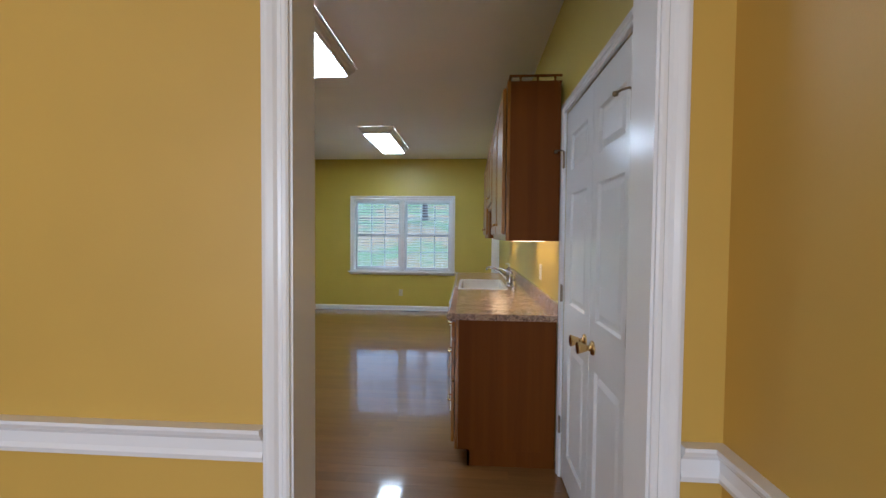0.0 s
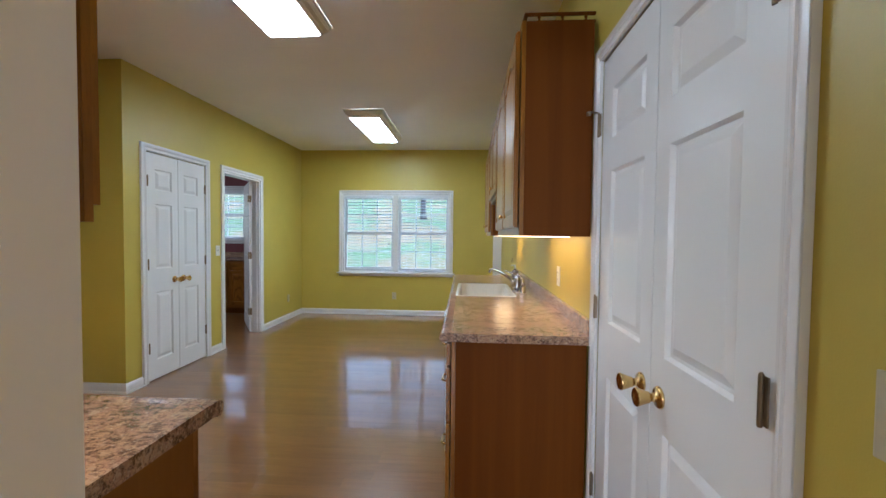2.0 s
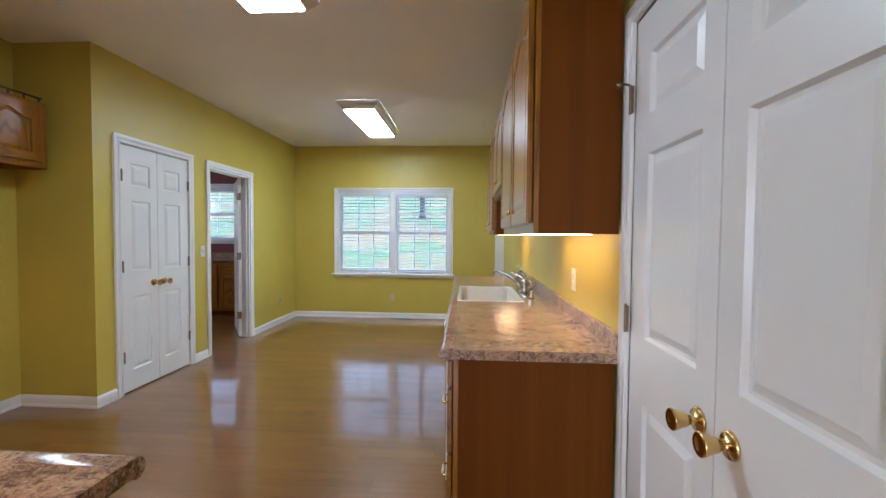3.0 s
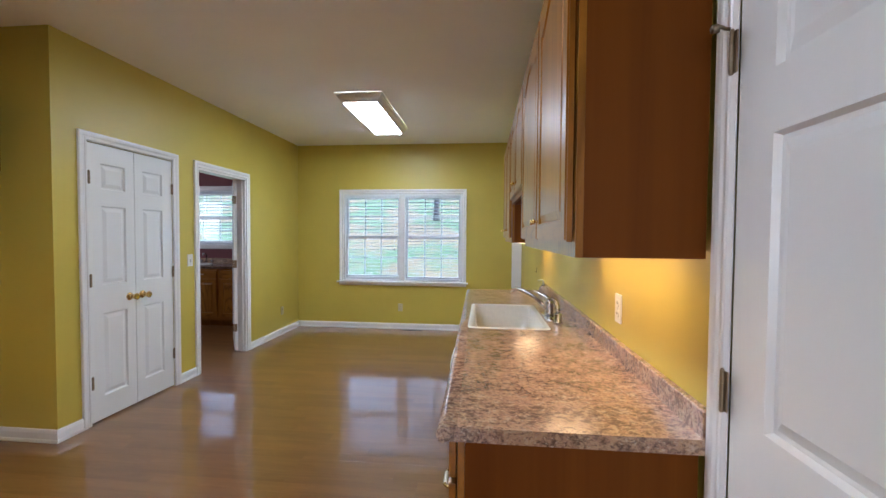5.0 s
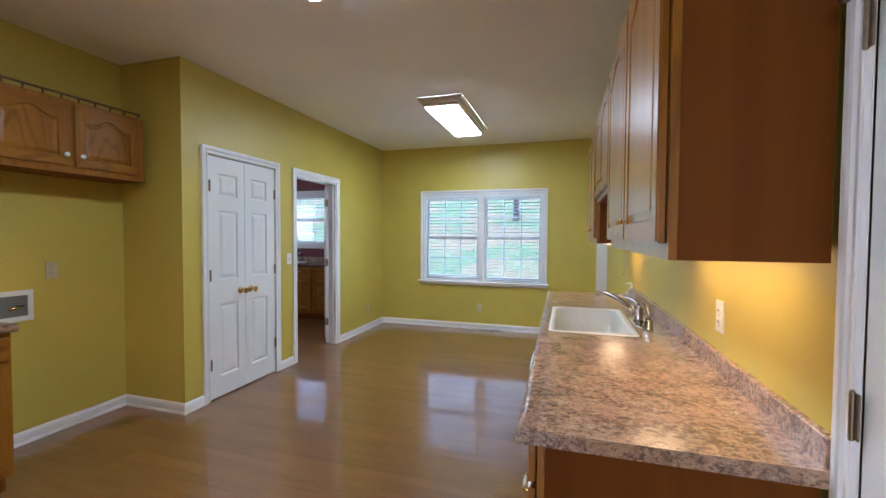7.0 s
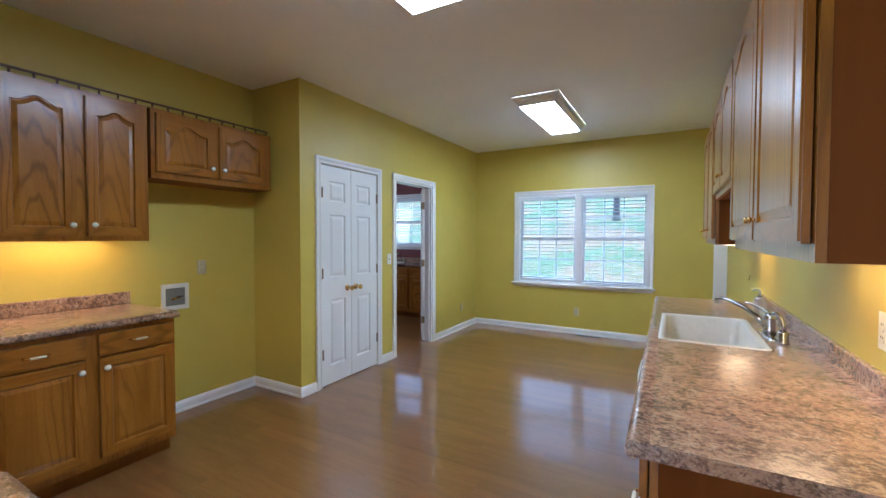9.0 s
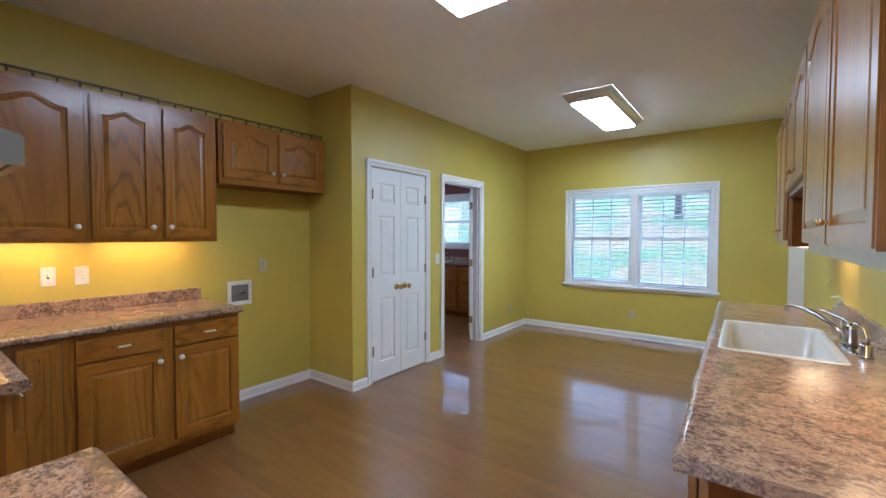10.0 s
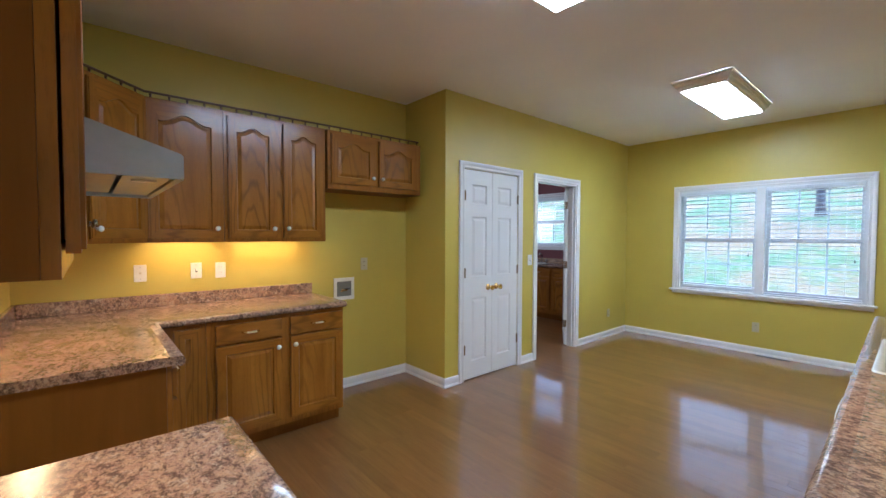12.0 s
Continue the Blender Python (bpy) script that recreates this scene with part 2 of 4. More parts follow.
def sheet(us, vs, w0, w1, holes, place):
    """A slab over the grid us x vs, w0 to w1 thick, with cells left out; faces at w0 get material 0, the rest 1."""
    bm = bmesh.new()
    cache = {}

    def vert(i, j, k):
        if (i, j, k) not in cache:
            cache[i, j, k] = bm.verts.new(place(us[i], vs[j], (w0, w1)[k]))
        return cache[i, j, k]

    full = {(i, j) for i in range(len(us) - 1) for j in range(len(vs) - 1)} - set(holes)
    for i, j in full:
        bm.faces.new([vert(i, j, 0), vert(i + 1, j, 0), vert(i + 1, j + 1, 0), vert(i, j + 1, 0)])
        bm.faces.new([vert(i, j, 1), vert(i, j + 1, 1), vert(i + 1, j + 1, 1), vert(i + 1, j, 1)]).material_index = 1
        for di, dj, e in ((-1, 0, ((0, 0), (0, 1))), (1, 0, ((1, 0), (1, 1))), (0, -1, ((0, 0), (1, 0))), (0, 1, ((0, 1), (1, 1)))):
            if (i + di, j + dj) not in full:
                (a, b), (c, d) = e
                bm.faces.new([vert(i + a, j + b, 0), vert(i + c, j + d, 0), vert(i + c, j + d, 1), vert(i + a, j + b, 1)]).material_index = 1
    return bm


def along_x(u, v, w):
    return (u, w, v)


def along_y(u, v, w):
    return (w, u, v)


def flat(u, v, w):
    return (u, v, w)


def structure(name, bm, *mats, label="", category=""):
    return tagged(new(name, mesh_of(name, bm, *mats)), label, category, kind="structure")


def casing(u0, u1, top, face, out, place, bottom=0.0, closed=False, width=0.062, depth=0.019):
    """Moulded door or window casing swept round an opening, out: +1 or -1 along the wall's normal."""
    prof = [(0.0, 0.0), (0.0, 0.011), (0.006, 0.014), (0.014, 0.014), (0.018, 0.010), (0.026, 0.011), (0.034, 0.016), (0.046, depth), (width - 0.004, depth), (width, depth - 0.004), (width, 0.0)]
    prof = [(d * width / 0.062 if d < width else width, h) for d, h in prof]
    bm = bmesh.new()
    rows = []
    for d, h in prof:
        w = face + out * h
        pts = [(u0 - d, bottom - (d if closed else 0)), (u0 - d, top + d), (u1 + d, top + d), (u1 + d, bottom - (d if closed else 0))]
        rows.append([bm.verts.new(place(u, v, w)) for u, v in pts])
    n = 4 if closed else 3
    for a, b in zip(rows, rows[1:]):
        for k in range(n):
            j = (k + 1) % 4
            bm.faces.new((a[k], a[j], b[j], b[k]))
    return bm


def molding(points, prof, closed=False):
    """Sweeps a profile (out, up) along a plan polyline; out is to the right of the way, with mitred corners."""
    bm = bmesh.new()
    pts = [Vector(p) for p in points]
    rows = []
    for o, h in prof:
        row = []
        for i, p in enumerate(pts):
            d0 = (p - pts[i - 1]).normalized() if i else None
            d1 = (pts[i + 1] - p).normalized() if i + 1 < len(pts) else None
            n0 = Vector((d0.y, -d0.x)) if d0 else Vector((d1.y, -d1.x))
            n1 = Vector((d1.y, -d1.x)) if d1 else n0
            mid = (n0 + n1) / (1 + n0.dot(n1))
            q = p + mid * o
            row.append(bm.verts.new((q.x, q.y, h)))
        rows.append(row)
    for a, b in zip(rows, rows[1:]):
        for k in range(len(pts) - 1):
            bm.faces.new((a[k], a[k + 1], b[k + 1], b[k]))
    for k in (0, -1):
        bm.faces.new([r[k] for r in rows])
    return bm


# ---- the shell of the rooms ----
EAST, WEST, LEFT = 0.662, -3.27, -2.66          # kitchen wall faces
SOUTH0, SOUTH, NORTH, TURNY = 1.66, 1.775, 8.11, 4.572
TOP = 2.71
T = 0.115

structure("floor", box(-6.2, EAST + T, -2.6, 8.7, -0.12, -0.012), plain("subfloor", (0.10, 0.055, 0.025), 0.5), label="brown varnished oak strip floor", category="floor")
structure("ceiling", box(-6.2, EAST + T, -2.6, 8.75, TOP, TOP + 0.12), CEILING, label="flat white painted ceiling", category="ceiling")
# wall between the dining room and the kitchen, with its cased opening
DW0, DW1, DWTOP = -0.240, 0.505, 2.05
structure("wall_south", sheet([WEST - T, DW0, DW1, EAST], [0, DWTOP, TOP], SOUTH0, SOUTH, {(1, 0)}, along_x), GOLD, YELLOW, label="painted wall with a wide cased opening", category="wall")
structure("wall_west", sheet([SOUTH, TURNY + T], [0, TOP], WEST - T, WEST, (), along_y), YELLOW, YELLOW, label="yellow painted wall", category="wall")
structure("wall_return", sheet([WEST, LEFT - T], [0, TOP], TURNY + T, TURNY, (), along_x), YELLOW, YELLOW, label="yellow painted short wall beside the closet", category="wall")
P0, P1, D0, D1, HEAD = 4.805, 5.600, 5.935, 6.745, 2.03
structure("wall_left", sheet([TURNY, P0, P1, D0, D1, 8.6], [0, HEAD, TOP], LEFT - T, LEFT, {(1, 0), (3, 0)}, along_y), RED, YELLOW, label="yellow painted wall with two door openings", category="wall")
WX0, WX1, WZ0, WZ1 = -1.955, -0.190, 0.700, 1.992
structure("wall_north", sheet([LEFT, WX0, WX1, EAST], [0, WZ0, WZ1, TOP], NORTH + 0.15, NORTH, {(1, 1)}, along_x), VINYL, YELLOW, label="yellow painted wall with a double window", category="wall")
Q0, Q1 = 2.152, 3.122
structure("wall_east", sheet([SOUTH, Q0, Q1, NORTH + 0.15], [0, HEAD, TOP], EAST + T, EAST, {(1, 0)}, along_y), YELLOW, YELLOW, label="yellow painted wall with a closet opening", category="wall")
for y0, y1 in ((1.9, 1.95), (3.3, 3.35)):
    structure("closet_side_east", box(EAST + T + 0.001, EAST + T + 0.55, y0, y1, 0, TOP), WHITE, label="white painted closet side wall", category="wall")
structure("closet_floor_east", box(EAST + T, EAST + T + 0.6, 1.9, 3.4, -0.1, -0.001), WHITE, label="closet floor", category="floor")
structure("closet_ceiling_east", box(EAST + T, EAST + T + 0.6, 1.9, 3.4, TOP, TOP + 0.1), WHITE, label="closet ceiling", category="ceiling")
structure("closet_back_west", box(-3.5, -3.45, TURNY + T, 5.65, 0, TOP), WHITE, label="white painted closet back wall", category="wall")
structure("closet_back_east", box(EAST + T + 0.55, EAST + T + 0.6, 1.9, 3.4, 0, TOP), WHITE, label="white painted closet back wall", category="wall")
# dining room behind the camera
structure("wall_dining_east", sheet([-2.5, SOUTH], [0, TOP], EAST + T, EAST - 0.012, (), along_y), GOLD, GOLD, label="gold painted dining room wall", category="wall")
structure("wall_dining_west", sheet([-2.5, SOUTH0], [0, TOP], -3.6, -3.5, (), along_y), GOLD, GOLD, label="gold painted dining room wall", category="wall")
structure("wall_dining_south", sheet([-3.6, -2.2, 0.1, EAST + T], [0, 0.75, 2.1, TOP], -2.6, -2.5, {(1, 1)}, along_x), GOLD, GOLD, label="gold painted wall with a window opening", category="wall")
# laundry room seen through the open door
RN, RW, RS = 8.50, -6.0, 5.75
RX0, RX1, RZ0, RZ1 = -4.86, -3.86, 1.20, 2.10
structure("wall_laundry_north", sheet([RW, RX0, RX1, LEFT - T], [0, RZ0, RZ1, TOP], RN + 0.12, RN, {(1, 1)}, along_x), VINYL, RED, label="dark red painted wall with a window", category="wall")
structure("wall_laundry_west", sheet([RS, RN], [0, TOP], RW - 0.1, RW, (), along_y), RED, RED, label="dark red painted wall", category="wall")
structure("wall_laundry_south", sheet([RW, LEFT - T], [0, TOP], RS - 0.1, RS, (), along_x), RED, RED, label="dark red painted wall", category="wall")

BASE = [(0.0, 0.022), (0.014, 0.022), (0.014, 0.062), (0.010, 0.076), (0.006, 0.084), (0.0, 0.085)]


SHOE = [(0.0, 0.0), (0.019, 0.0), (0.019, 0.009), (0.015, 0.018), (0.008, 0.022), (0.0, 0.022)]


def baseboard(points, label="white painted wooden baseboard"):
    tagged(new("baseboard", mesh_of("baseboard", molding(points, BASE), WHITE)), label, "baseboard", kind="structure")
    tagged(new("shoe_molding", mesh_of("shoe_molding", molding(points, SHOE), WHITE)), "white quarter-round shoe moulding under the baseboard", "trim", kind="structure")


CW = 0.062
baseboard([(WEST, 3.575), (WEST, TURNY), (LEFT, TURNY), (LEFT, P0 - CW)])
baseboard([(LEFT, P1 + CW), (LEFT, D0 - CW)])
baseboard([(LEFT, D1 + CW), (LEFT, NORTH), (EAST - 0.14, NORTH)])
baseboard([(EAST, Q0 - CW), (EAST, SOUTH)])

# chair rail of the dining room
RAIL = [(0.0, 0.868), (0.012, 0.868), (0.016, 0.880), (0.012, 0.890), (0.013, 0.915), (0.022, 0.925), (0.028, 0.936), (0.028, 0.944), (0.0, 0.944)]
for pts in ([(-3.5, SOUTH0), (DW0 - 0.058, SOUTH0)], [(DW1 + 0.058, SOUTH0), (EAST - 0.012, SOUTH0), (EAST - 0.012, -2.5)]):
    tagged(new("chair_rail", mesh_of("chair_rail", molding(pts, RAIL), WHITE)), "white moulded wooden chair rail on the gold wall", "chair rail", kind="structure")

# lining and casings of the wide opening
o1 = thing("doorway_lining", "white painted lining and fluted casing of an open doorway", "door frame", pose(0, 0, 0), kind="structure")
bm = box(DW0 - 0.001, DW0 + 0.006, SOUTH0 - 0.004, SOUTH + 0.004, 0, DWTOP)
part("jamb", bm, WHITE, o1)
part("jamb", box(DW1 - 0.006, DW1 + 0.001, SOUTH0 - 0.004, SOUTH + 0.004, 0, DWTOP), WHITE, o1)
part("jamb", box(DW0, DW1, SOUTH0 - 0.004, SOUTH + 0.004, DWTOP - 0.006, DWTOP + 0.001), WHITE, o1)
part("casing", casing(DW0, DW1, DWTOP, SOUTH0, -1, along_x, width=0.056), WHITE, o1)
part("casing", casing(DW0 - 0.014, DW1 + 0.006, DWTOP + 0.006, SOUTH, 1, along_x), WHITE, o1)
part("corner_trim", box(EAST - 0.14, EAST - 0.002, NORTH - 0.018, NORTH + 0.002, 0, 2.12, 0.003), WHITE, None)
tagged(bpy.data.objects["corner_trim"], "white painted trim board in the room corner", "trim", kind="structure")
trim = bpy.data.objects["corner_trim"]
trim.name = "trim"


# ---- doors ----
def leaf_mesh(name, w, h, t, panels, mat, both=True):
    """A moulded panel door leaf, x 0..w, front at y 0, back at y t; panels: (x0, x1, z0, z1)."""
    xs = sorted({0.0, w, *[p for q in panels for p in q[:2]]})
    zs = sorted({0.0, h, *[p for q in panels for p in q[2:]]})
    bm = sheet(xs, zs, 0.0, t, (), along_x)
    bm.normal_update()
    bmesh.ops.recalc_face_normals(bm, faces=bm.faces)
    sel = [f for f in bm.faces if abs(f.normal.y) > 0.9 and any(p[0] < f.calc_center_median().x < p[1] and p[2] < f.calc_center_median().z < p[3] for p in panels)]
    bmesh.ops.inset_individual(bm, faces=sel, thickness=0.007, depth=-0.013, use_even_offset=True)
    bmesh.ops.inset_individual(bm, faces=sel, thickness=0.010, depth=0.0, use_even_offset=True)
    bmesh.ops.inset_individual(bm, faces=sel, thickness=0.024, depth=0.010, use_even_offset=True)
    return mesh_of(name, bm, mat, mat)


def knob_bell(parent, at):
    """Bell-shaped brass knob along -y."""
    m = Matrix.Rotation(radians(90), 4, "X")
    k = part("knob", lathe([(0.0305, 0), (0.031, 0.004), (0.027, 0.009), (0.013, 0.011), (0.0115, 0.026), (0.016, 0.030), (0.0165, 0.034), (0.021, 0.048), (0.0255, 0.060), (0.0265, 0.064), (0.024, 0.067), (0.017, 0.0645), (0.002, 0.063)], 24, m), BRASS, parent, "polished brass bell knob", Matrix.Translation(at), True)
    return k


def door_hinge(parent, at, long=0.089, mat=None):
    bm = lathe([(0.004, -long / 2 - 0.003), (0.005, -long / 2), (0.005, -0.018), (0.0042, -0.0175), (0.005, -0.017), (0.005, 0.017), (0.0042, 0.0175), (0.005, 0.018), (0.005, long / 2), (0.004, long / 2 + 0.003), (0.0025, long / 2 + 0.006)], 12)
    merge(bm, box(-0.013, 0.013, 0.003, 0.0065, -long / 2, long / 2, 0.001))
    return part("hinge", bm, mat or HINGE, parent, "antique brass butt hinge", Matrix.Translation(at), False)


def closet_doors(name, label, at, width, height, stops, cw_=0.062, near=0.004):
    """A pair of three-panel leaves in a cased opening; local x along the opening, front at -y."""
    d = thing(name, label, "door", at, kind="structure")
    w, gap = width / 2, 0.006
    rows = [(0.168, 0.778), (0.987, 1.567), (1.69, 1.876)]
    for k in (0, 1):
        pw = (0.108, w - gap - 0.078) if k == 0 else (0.078, w - gap - 0.108)
        lm = leaf_mesh("leaf", w - gap, height - 0.018, 0.035, [(pw[0], pw[1], a, b) for a, b in rows], DOORWHITE)
        lf = part("leaf", lm, None, d, "", Matrix.Translation((k * w + gap / 2, 0.002, 0.012)))
        knob_bell(lf, (w - 0.062 if k == 0 else 0.058, 0.0, 0.872))
        for z in (0.29, 1.03, 1.765):
            h = door_hinge(lf, (-0.004 if k == 0 else w - 0.016, -0.0165, z) if stops else (0.006 if k == 0 else w - 0.010, -0.012, z))
            if stops and z > 1.5:
                s = -1 if k == 0 else 1
                stop = tube([(0, -0.004, 0.05), (s * 0.002, -0.012, 0.052), (-s * 0.012, -0.030, 0.050), (-s * 0.022, -0.042, 0.044)], 0.004, 8)
                merge(stop, lathe([(0.009, 0), (0.009, 0.012), (0.006, 0.014)], 12, Matrix.Translation((-s * 0.022, -0.040, 0.042)) @ Matrix.Rotation(radians(100), 4, "X")))
                part("door_stop", stop, HINGE, lf, "antique brass hinge-pin door stop", Matrix.Translation(h.matrix_basis.translation), True)
    part("jamb", box(-0.02, 0.0, -0.001, T, 0, height), WHITE, d)
    part("jamb", box(width, width + 0.024, -0.001, T, 0, height), WHITE, d)
    part("jamb", box(-0.02, width + 0.02, -0.001, T, height, height + 0.02), WHITE, d)
    part("casing", casing(-0.004, width + near, height + 0.004, -0.001, -1, along_x, width=cw_), WHITE, d, "white moulded casing")
    return d


closet_doors("door_1", "pair of white six-panel closet doors with brass knobs, closed", pose(LEFT, P0 + 0.0, 0, 0, 0, 90), P1 - P0, HEAD, False)
closet_doors("door_2", "pair of white six-panel pantry doors with brass bell knobs, closed", pose(EAST, Q1, 0, 0, 0, -90), Q1 - Q0, HEAD, True, 0.046, 0.022)

# open door to the laundry
d3 = thing("door_3", "white panelled door standing wide open into the laundry", "door", pose(LEFT - T + 0.02, D1 - 0.028, 0.012, 0, 0, 124), kind="structure")
part("leaf", leaf_mesh("leaf", 0.78, 2.0, 0.035, [(0.1, 0.34, a, b) for a, b in ((0.175, 0.79), (0.998, 1.563), (1.68, 1.87))] + [(0.44, 0.68, a, b) for a, b in ((0.175, 0.79), (0.998, 1.563), (1.68, 1.87))], DOORWHITE), None, d3)
for z in (0.27, 1.02, 1.77):
    part("hinge", box(-0.003, 0.0, 0.004, 0.034, z - 0.045, z + 0.045, 0.001), HINGE, d3, "antique brass hinge leaf")
    part("hinge", box(-0.004, 0.012, 0.036, 0.05, z - 0.045, z + 0.045, 0.001), HINGE, d3, "antique brass hinge leaf")
fr = thing("door_frame", "white cased door frame between kitchen and laundry", "door frame", pose(LEFT, D0, 0, 0, 0, 90), kind="structure")
DWID = D1 - D0
for a, b in ((-0.001, 0.019), (DWID - 0.019, DWID + 0.001)):
    part("jamb", box(a, b, -0.001, T + 0.001, 0, HEAD), WHITE, fr)
part("jamb", box(0, DWID, -0.001, T + 0.001, HEAD - 0.019, HEAD + 0.001), WHITE, fr)
part("stop", box(0.019, 0.03, 0.05, 0.085, 0, HEAD - 0.019), WHITE, fr)
part("stop", box(DWID - 0.03, DWID - 0.019, 0.03, 0.065, 0, HEAD - 0.019), WHITE, fr)
part("casing", casing(0.0, DWID, HEAD, -0.001, -1, along_x), WHITE, fr)


# ---- windows ----
def sash(parent, w, h, y, z, at):
    s = part("sash", sheet([0, 0.034, w - 0.034, w], [0, 0.045, h - 0.035, h], y, y + 0.03, {(1, 1)}, along_x), VINYL, parent, "", Matrix.Translation((at, 0, z)))
    s.data.materials.append(VINYL)
    pane = part("pane", box(0.03, w - 0.03, y + 0.013, y + 0.017, 0.035, h - 0.025), GLASS, s)
    pane.visible_shadow = False
    iw, ih = w - 0.08, h - 0.08
    for k in (1, 2):
        part("muntin", box(0.04 + iw * k / 3 - 0.008, 0.04 + iw * k / 3 + 0.008, y + 0.018, y + 0.026, 0.045, h - 0.035), SLAT, s)
    part("muntin", box(0.04, w - 0.04, y + 0.0181, y + 0.0259, 0.045 + ih / 2 - 0.008, 0.045 + ih / 2 + 0.008), SLAT, s)
    part("sash_lock", box(w / 2 - 0.03, w / 2 + 0.03, y - 0.012, y, h - 0.03, h - 0.012, 0.004), VINYL, s)
    return s


def window(name, label, x0, x1, z0, z1, wall, deep, units):
    w = thing(name, label, "window", pose(x0, wall, z0), kind="structure")
    wid, hei = x1 - x0, z1 - z0
    part("window_frame", sheet([0, 0.02, wid - 0.02, wid], [0, 0.02, hei - 0.02, hei], 0.0, deep, {(1, 1)}, along_x), VINYL, w).data.materials.append(VINYL)
    mull = 0.082
    each = (wid - 0.04 - mull * (units - 1)) / units
    for k in range(units):
        at = 0.02 + k * (each + mull)
        if k:
            part("mullion", box(at - mull, at, -0.006, deep, 0.02, hei - 0.02, 0.004), WHITE, w)
        half = (hei - 0.04) / 2
        sash(w, each, half + 0.018, 0.075, half + 0.002, at)
        sash(w, each, half + 0.018, 0.042, 0.02, at)
    part("window_sill", box(-0.09, wid + 0.09, -0.055, 0.03, -0.018, 0.004, 0.005), WHITE, w, "white painted window stool")
    part("apron", box(-0.065, wid + 0.065, -0.016, -0.0005, -0.058, -0.018, 0.004), WHITE, w)
    part("casing", casing(0.0, wid, hei, -0.0005, -1, along_x, bottom=0.004), WHITE, w, "white moulded casing")
    return each, mull


def blind(x0, w, z_top, z_low, y, label):
    b = thing("window_blind", label, "blind", pose(x0, y, z_low), "blinds in the windows")
    h = z_top - z_low
    part("headrail", box(0, w, -0.028, 0.022, h - 0.045, h, 0.003), SLAT, b)
    part("bottom_rail", box(0.002, w - 0.002, -0.024, 0.024, 0, 0.018, 0.004), SLAT, b)
    n = int((h - 0.09) / 0.046)
    sm = mesh_of("slat", box(0.002, w - 0.002, -0.024, 0.024, -0.0014, 0.0014), SLAT)
    for k in range(n):
        part("slat", sm, None, b, "", pose(0, 0, 0.05 + (h - 0.11) * k / (n - 1), -5 + random.uniform(-2, 2)))
    for u in (0.16, 0.5, 0.84):
        part("ladder_cord", tube([(u * w, -0.026, 0.01), (u * w, -0.026, h - 0.04)], 0.0012, 5), SLAT, b)
    part("wand", tube([(0.05, -0.04, h - 0.05), (0.05, -0.042, h * 0.45)], 0.004, 8), SLAT, b)
    part("pull_cord", tube([(w - 0.06, -0.038, h - 0.05), (w - 0.06, -0.04, h * 0.35)], 0.0012, 5), SLAT, b)
    part("tassel", lathe([(0.003, 0.03), (0.007, 0.0), (0.007, -0.004)], 10, Matrix.Translation((w - 0.06, -0.04, h * 0.35 - 0.03))), DARK, b, "dark cord tassel")


each, mull = window("window_1", "white double window of two six-over-six sashes with blinds", WX0, WX1, WZ0, WZ1, NORTH, 0.15, 2)
for k, low in ((0, WZ0 + 0.075), (1, WZ0 + 0.026)):
    blind(WX0 + 0.026 + k * (each + mull), each - 0.012, WZ1 - 0.024, low, NORTH + 0.0145, "white horizontal slat blind hung open in the window" if k else "white horizontal slat blind stopping short of the sill")
ea2, mu2 = window("window_2", "white sash window above the laundry counter", RX0, RX1, RZ0, RZ1, RN, 0.12, 1)
blind(RX0 + 0.026, ea2 - 0.012, RZ1 - 0.024, RZ0 + 0.03, RN + 0.0145, "white slat blind in the laundry window")


# ---- ceiling lights ----
def ceiling_light(x0, x1, y0, y1, tube_mat):
    zl = 2.628
    c = thing("ceiling_light", "long fluorescent ceiling light in a white crown-moulded frame", "ceiling light", pose((x0 + x1) / 2, (y0 + y1) / 2, TOP), "fluorescent ceiling lights")
    a, b, h = (x1 - x0) / 2, (y1 - y0) / 2, TOP - zl
    prof = [(0.0, -h + 0.002), (0.012, -h), (0.018, -h + 0.006), (0.024, -h + 0.022), (0.044, -h + 0.036), (0.054, -h + 0.056), (0.056, -h + 0.062), (0.066, -h + 0.066), (0.066, -0.0005)]
    bm = bmesh.new()
    rows = [[bm.verts.new((sx * (a + o), sy * (b + o), z)) for sx, sy in ((-1, -1), (1, -1), (1, 1), (-1, 1))] for o, z in prof]
    for r, s in zip(rows, rows[1:]):
        for k in range(4):
            j = (k + 1) % 4
            bm.faces.new((r[k], r[j], s[j], s[k]))
    part("frame", bm, WHITE, c, "white crown-moulded wooden frame")
    part("diffuser", box(-a + 0.001, a - 0.001, -b + 0.001, b - 0.001, -h - 0.010, -h + 0.009, 0.006, 2), tube_mat, c, "glowing white acrylic diffuser")


ceiling_light(-1.212, -0.895, 5.985, 7.155, TUBE)
ceiling_light(-1.190, -0.860, 2.90, 4.085, TUBE_DIM)


